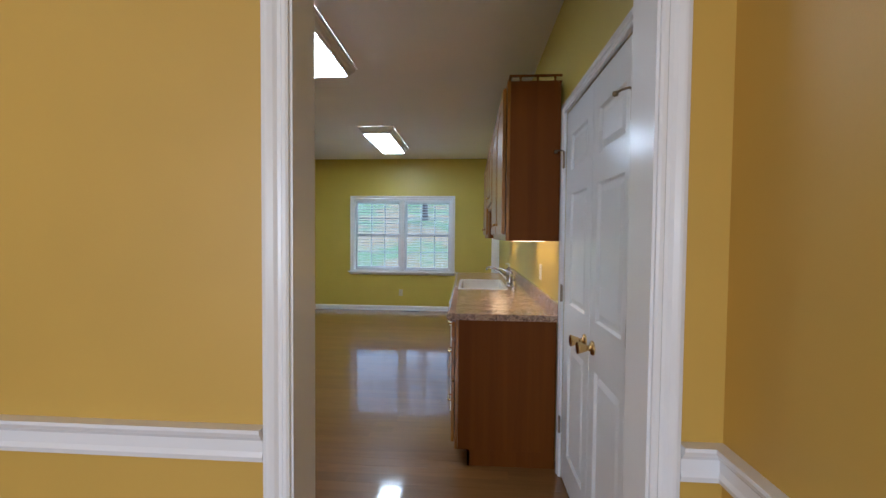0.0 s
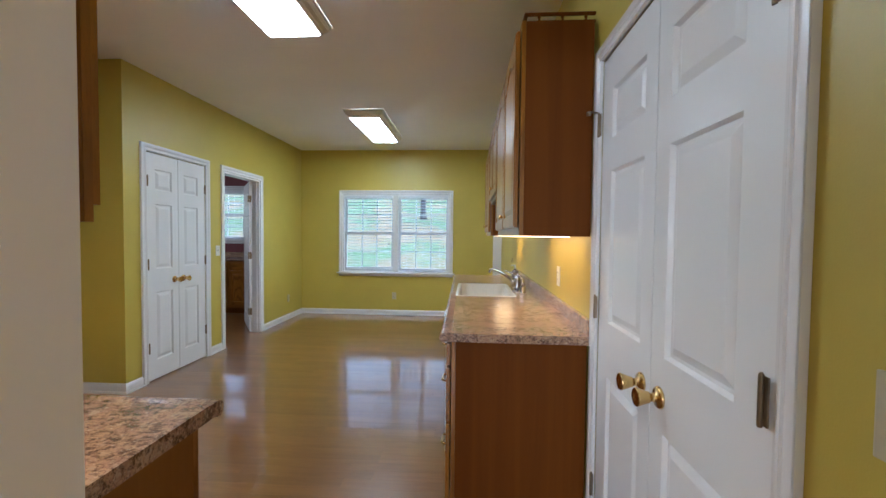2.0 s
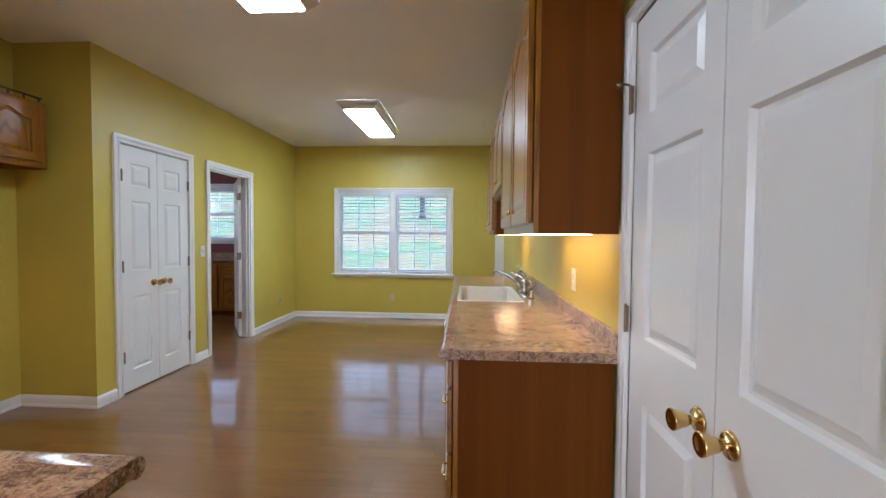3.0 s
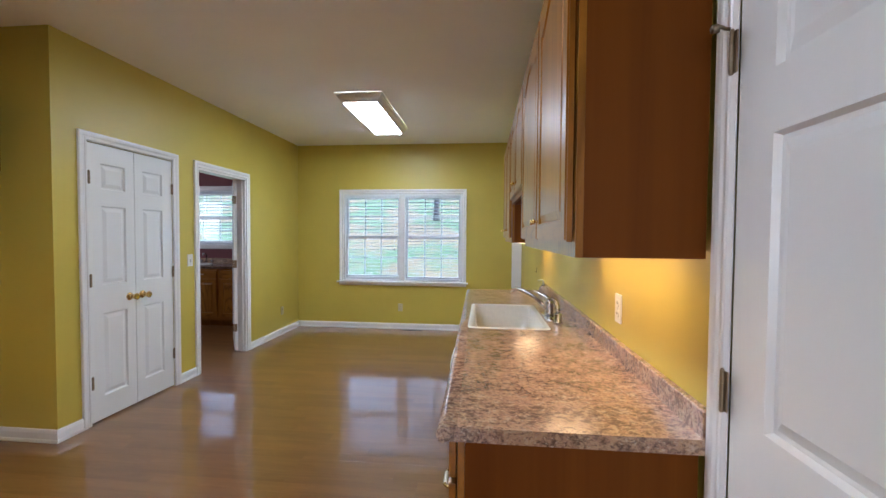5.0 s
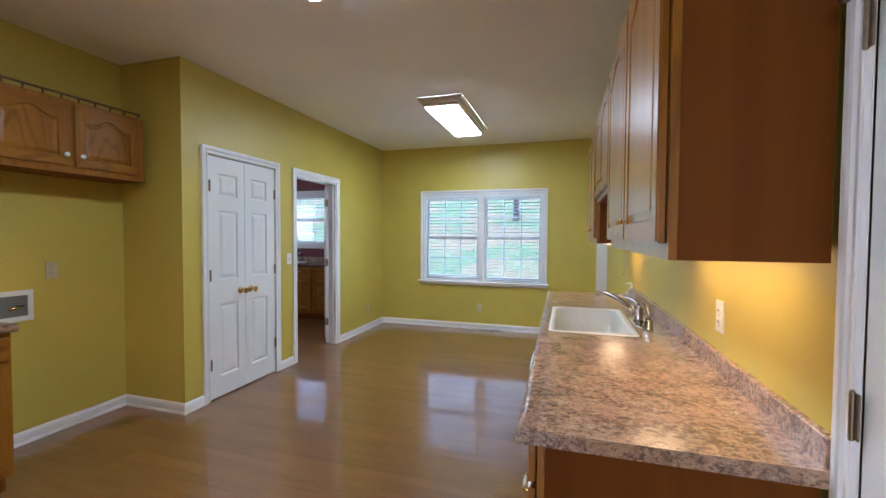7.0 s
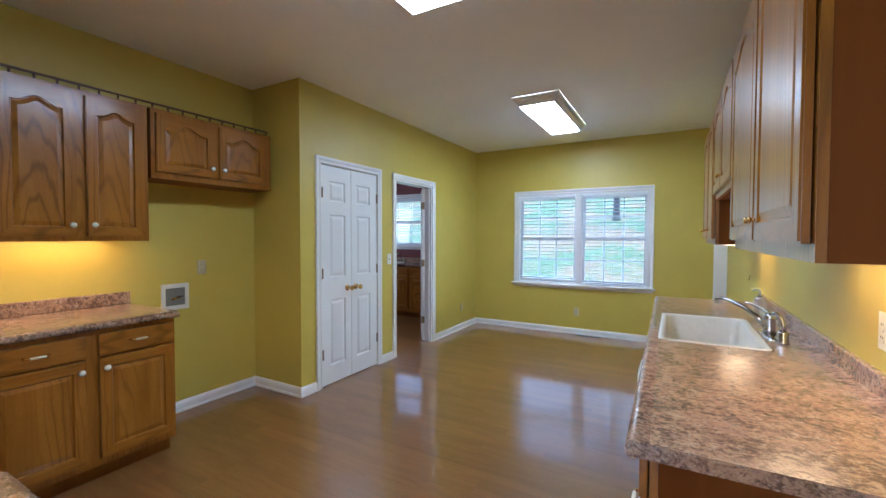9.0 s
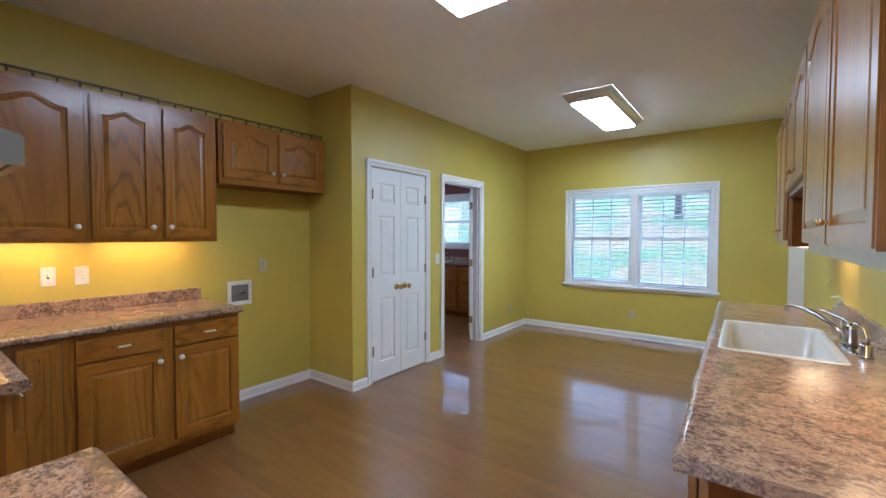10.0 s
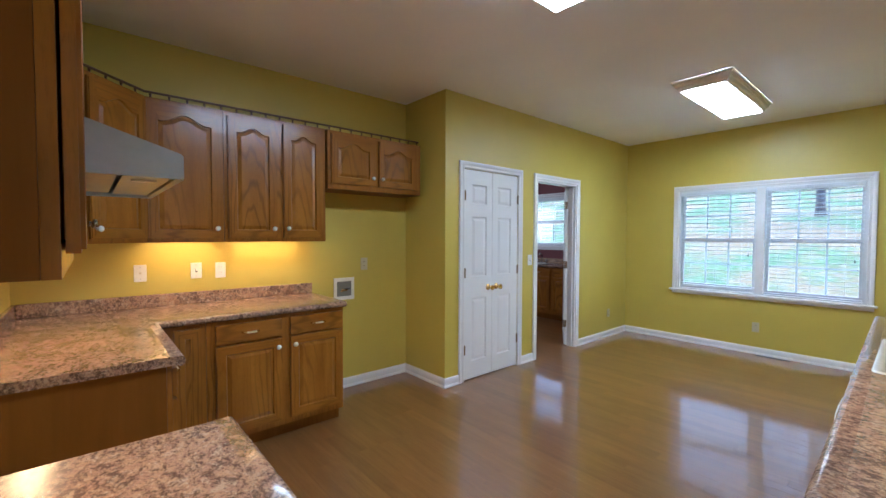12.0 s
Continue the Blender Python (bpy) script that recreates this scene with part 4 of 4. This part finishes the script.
part("bottle", lathe([(0.028, 0.0), (0.031, 0.004), (0.031, 0.09), (0.024, 0.105), (0.012, 0.112), (0.012, 0.12)], 18), BOTTLE, so, "clear plastic bottle", None, True)
part("pump", tube([(0, 0, 0.118), (0, 0, 0.15), (-0.01, 0, 0.154), (-0.04, 0, 0.15)], [0.008, 0.006, 0.006, 0.005], 10), PLASTIC, so, "white pump", None, True)

# range hood
rh = thing("range_hood", "stainless steel range hood with a sloping front", "range hood", pose(-1.796, SOUTH + 0.008, 1.537))
prof = [(0.0, 0.0), (0.520, 0.0), (0.527, 0.004), (0.527, 0.058), (0.520, 0.064), (0.30, 0.135), (0.20, 0.165), (0.0, 0.165)]
part("shell", prism([(0, 0.165), (0, 0), (0.006, 0), (0.006, 0.155), (0.2, 0.155), (0.30, 0.128), (0.515, 0.058), (0.515, 0.004), (0.527, 0.0), (0.527, 0.058), (0.52, 0.064), (0.30, 0.135), (0.20, 0.165)], 0.004, 0.722, lambda u, v, w: (w, u, v)), STEEL, rh)
for w in (0.0, 0.722):
    part("side_panel", prism(prof, w, w + 0.004, lambda u, v, q: (q, u, v)), STEEL, rh)
part("filter", box(0.03, 0.69, 0.03, 0.40, 0.012, 0.022, 0.002), STEEL, rh, "aluminium grease filter")
part("underside_panel", box(0.006, 0.72, 0.41, 0.512, 0.010, 0.018), STEEL, rh)
part("lamp_cover", lathe([(0.03, 0.004), (0.028, 0.0), (0.01, -0.002)], 16, Matrix.Translation((0.55, 0.46, 0.006))), PLASTIC, rh)
part("duct_box", box(0.02, 0.706, 0.004, 0.30, 0.166, 0.262), STEEL, rh)

# under-cabinet lights
for at, w, dep, lab in ((pose(0.50, 3.72, UL + 0.0295), 0.80, 0.034, "warm strip light under the sink-side wall cabinet"), (pose(0.50, 5.72, UL + 0.0295), 0.46, 0.034, "warm light under the cabinet past the sink"), (pose(-3.13, 2.62, ULL + 0.0295), 0.40, 0.016, "warm strip light under the corner wall cabinets"), (pose(-3.13, 3.20, ULL + 0.0295), 0.52, 0.016, "warm strip light under the wall cabinets"), (pose(-2.22, 1.93, ULL + 0.0295, 0, 0, 90), 0.60, 0.016, "warm strip light under the cabinet beside the hood"), (pose(-0.82, 1.93, 1.345 + 0.0295, 0, 0, 90), 0.42, 0.016, "warm strip light under the cabinet by the doorway")):
    u = thing("under_cabinet_light", lab, "strip light", at, "under-cabinet lights")
    wide = 0.095 if dep > 0.03 else 0.05
    part("housing", box(-wide, wide, -w / 2, w / 2, -dep * 0.6, 0.0, 0.002), PLASTIC, u)
    part("lens", box(-wide + 0.004, wide - 0.004, -w / 2 + 0.006, w / 2 - 0.006, -dep, -dep * 0.58, 0.002), WARM_WIDE if dep > 0.03 else WARM, u, "glowing warm lens")


# ---- wall plates and small fittings ----
def plate(name, label, at, mat, kind):
    """Local plate in the x-z plane, facing -y."""
    p = thing(name, label, "switch" if kind == "toggle" else "outlet", at, "wall plates")
    part("cover_plate", box(-0.035, 0.035, -0.006, 0.0, -0.057, 0.057, 0.0025), mat, p)
    if kind == "toggle":
        part("toggle", box(-0.005, 0.005, -0.016, -0.005, -0.003, 0.014, 0.002), mat, p)
        part("slot", box(-0.006, 0.006, -0.0066, -0.0058, -0.013, 0.013), DARK, p)
    elif kind == "jack":
        part("jack", box(-0.006, 0.006, -0.008, -0.005, -0.006, 0.006, 0.001), ALMOND, p)
    else:
        for z in (-0.02, 0.02):
            q = part("socket", lathe([(0.0165, 0.0), (0.0165, 0.0025), (0.015, 0.003)], 18, pose(0, -0.0055, z, 90)), mat, p)
            for x in (-0.006, 0.006):
                part("slot", box(x - 0.001, x + 0.001, -0.0092, -0.0084, z - 0.002, z + 0.006), DARK, q)
    for z in ((-0.04, 0.04) if kind in ("toggle", "jack") else (0.0,)):
        part("screw", lathe([(0.0028, 0.0), (0.0024, 0.001)], 8, pose(0, -0.006, z, 90)), STEEL, p)
    return p


def on_left(x, y, z):
    return pose(x + 0.0005, y, z, 0, 0, 90)


plate("outlet", "white duplex outlet above the sink counter", pose(EAST - 0.0005, 3.860, 1.095, 0, 0, -90), PLASTIC, "duplex")
hook = thing("wall_hook", "small wire hook on the yellow wall past the sink", "hook", pose(EAST - 0.001, 6.34, 1.05) @ Matrix.Diagonal((0.7, 0.7, 0.7, 1)))
part("wire", tube([(0.0, 0, 0.02), (-0.012, 0, 0.018), (-0.016, 0.004, 0.0), (-0.014, 0.008, -0.03), (-0.022, 0.010, -0.042), (-0.032, 0.010, -0.030)], 0.0035, 8), HINGE, hook, "", None, True)
plate("outlet", "pale outlet on the yellow wall beside the pantry doors", pose(EAST - 0.0005, 1.938, 1.105, 0, 0, -90), ALMOND, "duplex")
plate("phone_jack", "white phone jack plate above the corner counter", on_left(WEST, 2.384, 1.137), PLASTIC, "jack")
plate("light_switch", "white toggle switch above the long counter", on_left(WEST, 2.711, 1.139), PLASTIC, "toggle")
plate("outlet", "white duplex outlet above the corner counter", on_left(WEST, 2.869, 1.135), PLASTIC, "duplex")
plate("outlet", "grey-beige outlet in the refrigerator space", on_left(WEST, 4.088, 1.129), ALMOND, "duplex")
plate("light_switch", "beige toggle switch beside the laundry door", on_left(LEFT, 5.812, 1.13), PLASTIC, "toggle")
plate("outlet", "beige outlet low on the yellow wall", on_left(LEFT, 7.60, 0.325), ALMOND, "duplex")
plate("outlet", "beige outlet below the window", pose(-1.092, NORTH - 0.0005, 0.32), ALMOND, "duplex")

# ice-maker water box in the wall
wb = thing("water_box", "white recessed water supply box with a valve", "water box", on_left(WEST, 3.879, 0.910))
part("box_frame", sheet([-0.10, -0.072, 0.072, 0.10], [-0.10, -0.068, 0.068, 0.10], -0.010, -0.0005, {(1, 1)}, along_x), PLASTIC, wb).data.materials.append(PLASTIC)
# Flat plate; its grey is darkened for the shade of a deeper recess.
part("recess", box(-0.073, 0.073, -0.004, -0.001, -0.069, 0.069), plain("shaded_recess_grey", (0.17, 0.17, 0.15), 0.5), wb, "flat grey back with the recess's shade in its colour")
vv = part("valve", tube([(-0.03, -0.008, -0.02), (0.0, -0.012, -0.01), (0.03, -0.012, -0.01)], 0.009, 10), BRASS, wb, "brass valve", None, True)
part("valve_handle", box(0.005, 0.045, -0.03, -0.02, -0.004, 0.006, 0.002), DARK, vv, "black valve handle")

# floor register
fv = thing("floor_vent", "dark metal floor register below the window", "vent", pose(-0.912, 8.045, 0))
part("frame", sheet([-0.155, -0.145, 0.145, 0.155], [-0.035, -0.027, 0.027, 0.035], 0.003, 0.0, {(1, 1)}, flat), DARK, fv).data.materials.append(DARK)
part("well", box(-0.146, 0.146, -0.028, 0.028, 0.0002, 0.0010), DARK, fv)
vm = mesh_of("slat", box(-0.002, 0.002, -0.028, 0.028, 0.0, 0.0028), DARK)
for k in range(24):
    part("slat", vm, None, fv, "", Matrix.Translation((-0.138 + k * 0.012, 0, 0)))

# ---- laundry room ----
LY = 7.90
cabinet("base_cabinet", "reddish oak laundry base cabinet with drawer and door", pose(-4.26, LY, 0), 0.46, 0.56, 0, BT, [("drawer", 0.02, 0.44, 0.728, 0.845, ""), ("door", 0.02, 0.44, 0.15, 0.715, "")], GB, toe=0.1)
cabinet("base_cabinet", "reddish oak laundry sink cabinet", pose(-5.16, LY, 0), 0.90, 0.56, 0, BT, [("drawer", 0.02, 0.44, 0.728, 0.845, ""), ("drawer", 0.46, 0.88, 0.728, 0.845, ""), ("door", 0.02, 0.44, 0.15, 0.715, ""), ("door", 0.46, 0.88, 0.15, 0.715, "")], GB, toe=0.1)
cabinet("base_cabinet", "reddish oak laundry cabinet by the door", pose(-3.80, LY, 0), 0.60, 0.56, 0, BT, [("drawer", 0.02, 0.58, 0.728, 0.845, ""), ("door", 0.02, 0.58, 0.15, 0.715, "")], GB, toe=0.1)
w3 = worktop("countertop", "mottled laminate laundry counter", sheet([-5.18, -3.18], [LY - 0.03, RN - 0.001], CZ, CZ0, (), flat), lambda a, b: abs(a.y - LY + 0.03) < 1e-4 and abs(b.y - LY + 0.03) < 1e-4 and abs(a.z - b.z) < 1e-4)
part("backsplash", box(-5.18, -3.18, RN - 0.022, RN - 0.001, CZ + 0.0005, CZ + 0.084, 0.006, 3), LAM, w3, "raised laminate backsplash")
s2 = thing("sink", "white oval laundry sink", "sink", pose(-4.36, 8.16, CZ + 0.0005))
part("basin", lathe([(0.235, 0.0), (0.235, 0.008), (0.22, 0.012), (0.205, 0.008), (0.19, 0.003), (0.02, 0.002)], 28), SINKWHITE, s2, "", None, True)
f2 = thing("faucet", "chrome laundry faucet with two handles", "faucet", pose(-4.36, 8.42, CZ + 0.0005))
part("spout", tube([(0, 0, 0), (0, 0, 0.12), (0, -0.03, 0.16), (0, -0.08, 0.16), (0, -0.10, 0.13)], 0.012, 10), CHROME, f2, "", None, True)
for x in (-0.09, 0.09):
    part("tap_handle", lathe([(0.02, 0), (0.012, 0.02), (0.022, 0.04), (0.018, 0.06)], 12, Matrix.Translation((x, 0, 0))), CHROME, f2, "", None, True)

# ---- outside ----
def hill(x, y):
    s = max(0.0, y - 10.5)
    return -0.35 + 0.19 * s * min(1.0, s / 6.0) * (1 if y < 60 else 60 / y) + 0.05 * noise.noise((x * 0.4, y * 0.4, 0))


bm = bmesh.new()
gx = [-900, -300, -100, -50, -30] + [k * 1.2 for k in range(-20, 21)] + [30, 50, 100, 300, 900]
gy = [-900, -200, -40, -5, 5, 8.27, 9] + [10 + k * 1.2 for k in range(40)] + [70, 120, 300, 900]
grid = [[bm.verts.new((x, y, hill(x, y))) for x in gx] for y in gy]
for r, s in zip(grid, grid[1:]):
    for k in range(len(gx) - 1):
        bm.faces.new((r[k], r[k + 1], s[k + 1], s[k]))
gr = structure("ground", bm, LAWN, label="sloping green lawn strewn with autumn leaves", category="ground")
smooth(gr)


def tree(x, y, r, h, seed):
    rnd = random.Random(seed)
    t = thing("tree", "dark-barked tree on the sloping lawn", "tree", pose(x, y, hill(x, y) - 0.1), "trees on the slope")
    lean = rnd.uniform(-0.3, 0.3)
    bm = tube([(lean * s * s, 0.1 * math.sin(s * 3), h * s) for s in (0, 0.05, 0.2, 0.4, 0.6, 0.8, 1)], [r * 1.4, r, r * 0.9, r * 0.75, r * 0.55, r * 0.35, r * 0.1], 10)
    tips = []
    for k in range(9):
        s = rnd.uniform(0.35, 0.9)
        q = rnd.uniform(0, 6.28)
        ln = h * 0.3 * (1.2 - s)
        p = Vector((lean * s * s, 0, h * s))
        e = p + Vector((math.cos(q) * ln, math.sin(q) * ln, ln * 0.7))
        tube([p, (p + e) / 2 + Vector((0, 0, -0.1)), e], [r * 0.3, r * 0.2, r * 0.06], 6, bm)
        tips += [e, (p + e) / 2]
    part("trunk", bm, BARK, t, "", None, True)
    verts, faces = [], []
    for c in tips:
        for k in range(60):
            p = c + Vector([rnd.gauss(0, 0.55) for _ in range(3)])
            u = Vector([rnd.gauss(0, 1) for _ in range(3)]).normalized() * 0.09
            v = u.orthogonal().normalized() * 0.06
            i = len(verts)
            verts += [p - u, p + v, p + u, p - v]
            faces.append((i, i + 1, i + 2, i + 3))
    me = bpy.data.meshes.new("crown")
    me.from_pydata(verts, [], faces)
    me.materials.append(LEAF)
    part("crown", me, None, t, "thin autumn leaves")


for x, y, r, h, s in ((-2.4, 24.0, 0.15, 11, 1), (-9.0, 27, 0.2, 12, 2), (4.5, 30, 0.25, 13, 3), (-3.8, 38, 0.25, 13, 4), (-15, 33, 0.25, 12, 5)):
    tree(x, y, r, h, s)

# daylight from the dining room's own window, behind the camera
day = new("window_daylight", bpy.data.lights.new("window_daylight", "AREA"))
day.data.shape, day.data.size, day.data.size_y, day.data.energy, day.data.color = "RECTANGLE", 2.2, 1.3, 18, (1.0, 0.95, 0.93)
day.matrix_world = look((-1.05, -2.55, 1.42), (-1.05, 0, 1.42))

# fill lamp added to brighten the laundry, out of view at its windowless west wall
laundry_fill = new("laundry_daylight", bpy.data.lights.new("laundry_daylight", "AREA"))
laundry_fill.data.shape, laundry_fill.data.size, laundry_fill.data.size_y, laundry_fill.data.energy, laundry_fill.data.color = "RECTANGLE", 1.2, 1.0, 5.5, (1.0, 0.97, 0.94)
laundry_fill.matrix_world = look((RW + 0.02, RS + 0.9, 1.6), (RW + 1, RS + 0.95, 1.5))

# ---- floor strips ----
rng = random.Random(7)
PW = 0.083
shapes = {}
floor_ob = bpy.data.objects["floor"]


def strip(x0, x1, y, wid=PW):
    ln = round((x1 - x0) / 0.05) * 0.05
    ln = max(0.1, ln)
    if ln not in shapes:
        shapes[ln] = mesh_of("floor_board", box(0.0002, ln - 0.0002, 0.0002, wid - 0.0002, -0.012, 0.0), FLOOR)
    part("floor_board", shapes[ln], None, floor_ob, "", Matrix.Translation((x0, y, -0.0002)) @ Matrix.Rotation(rng.uniform(-0.003, 0.003), 4, "X"))


rest = bmesh.new()
y = SOUTH0 - 4 * PW
count = 0
while y < 8.60:
    x = -3.38 if y < TURNY else -6.0
    while x < EAST:
        ln = rng.choice([0.6, 0.75, 0.9, 1.05, 1.2, 1.35]) if x > -3.3 else rng.choice([0.3, 0.45, 0.6, 0.9, 1.2])
        if x + ln > EAST + 0.05:
            ln = max(0.1, math.floor((EAST + 0.09 - x) / 0.05) * 0.05)
        if x + ln > LEFT - 0.6 and count < 300 and y > 2.2:
            strip(x, x + ln, y)
            count += 1
        else:
            box(x + 0.0002, x + ln - 0.0002, y + 0.0002, y + PW - 0.0002, -0.012, 0.0, bm=rest)
        x += ln
    y += PW
rb = part("floor_boards", rest, FLOOR, floor_ob)
tagged(rb, "brown oak strip boards", kind="stuff")
part("dining_boards", box(-3.5, EAST, -2.5, SOUTH0 - 4 * PW, -0.012, 0.0), FLOOR, floor_ob)
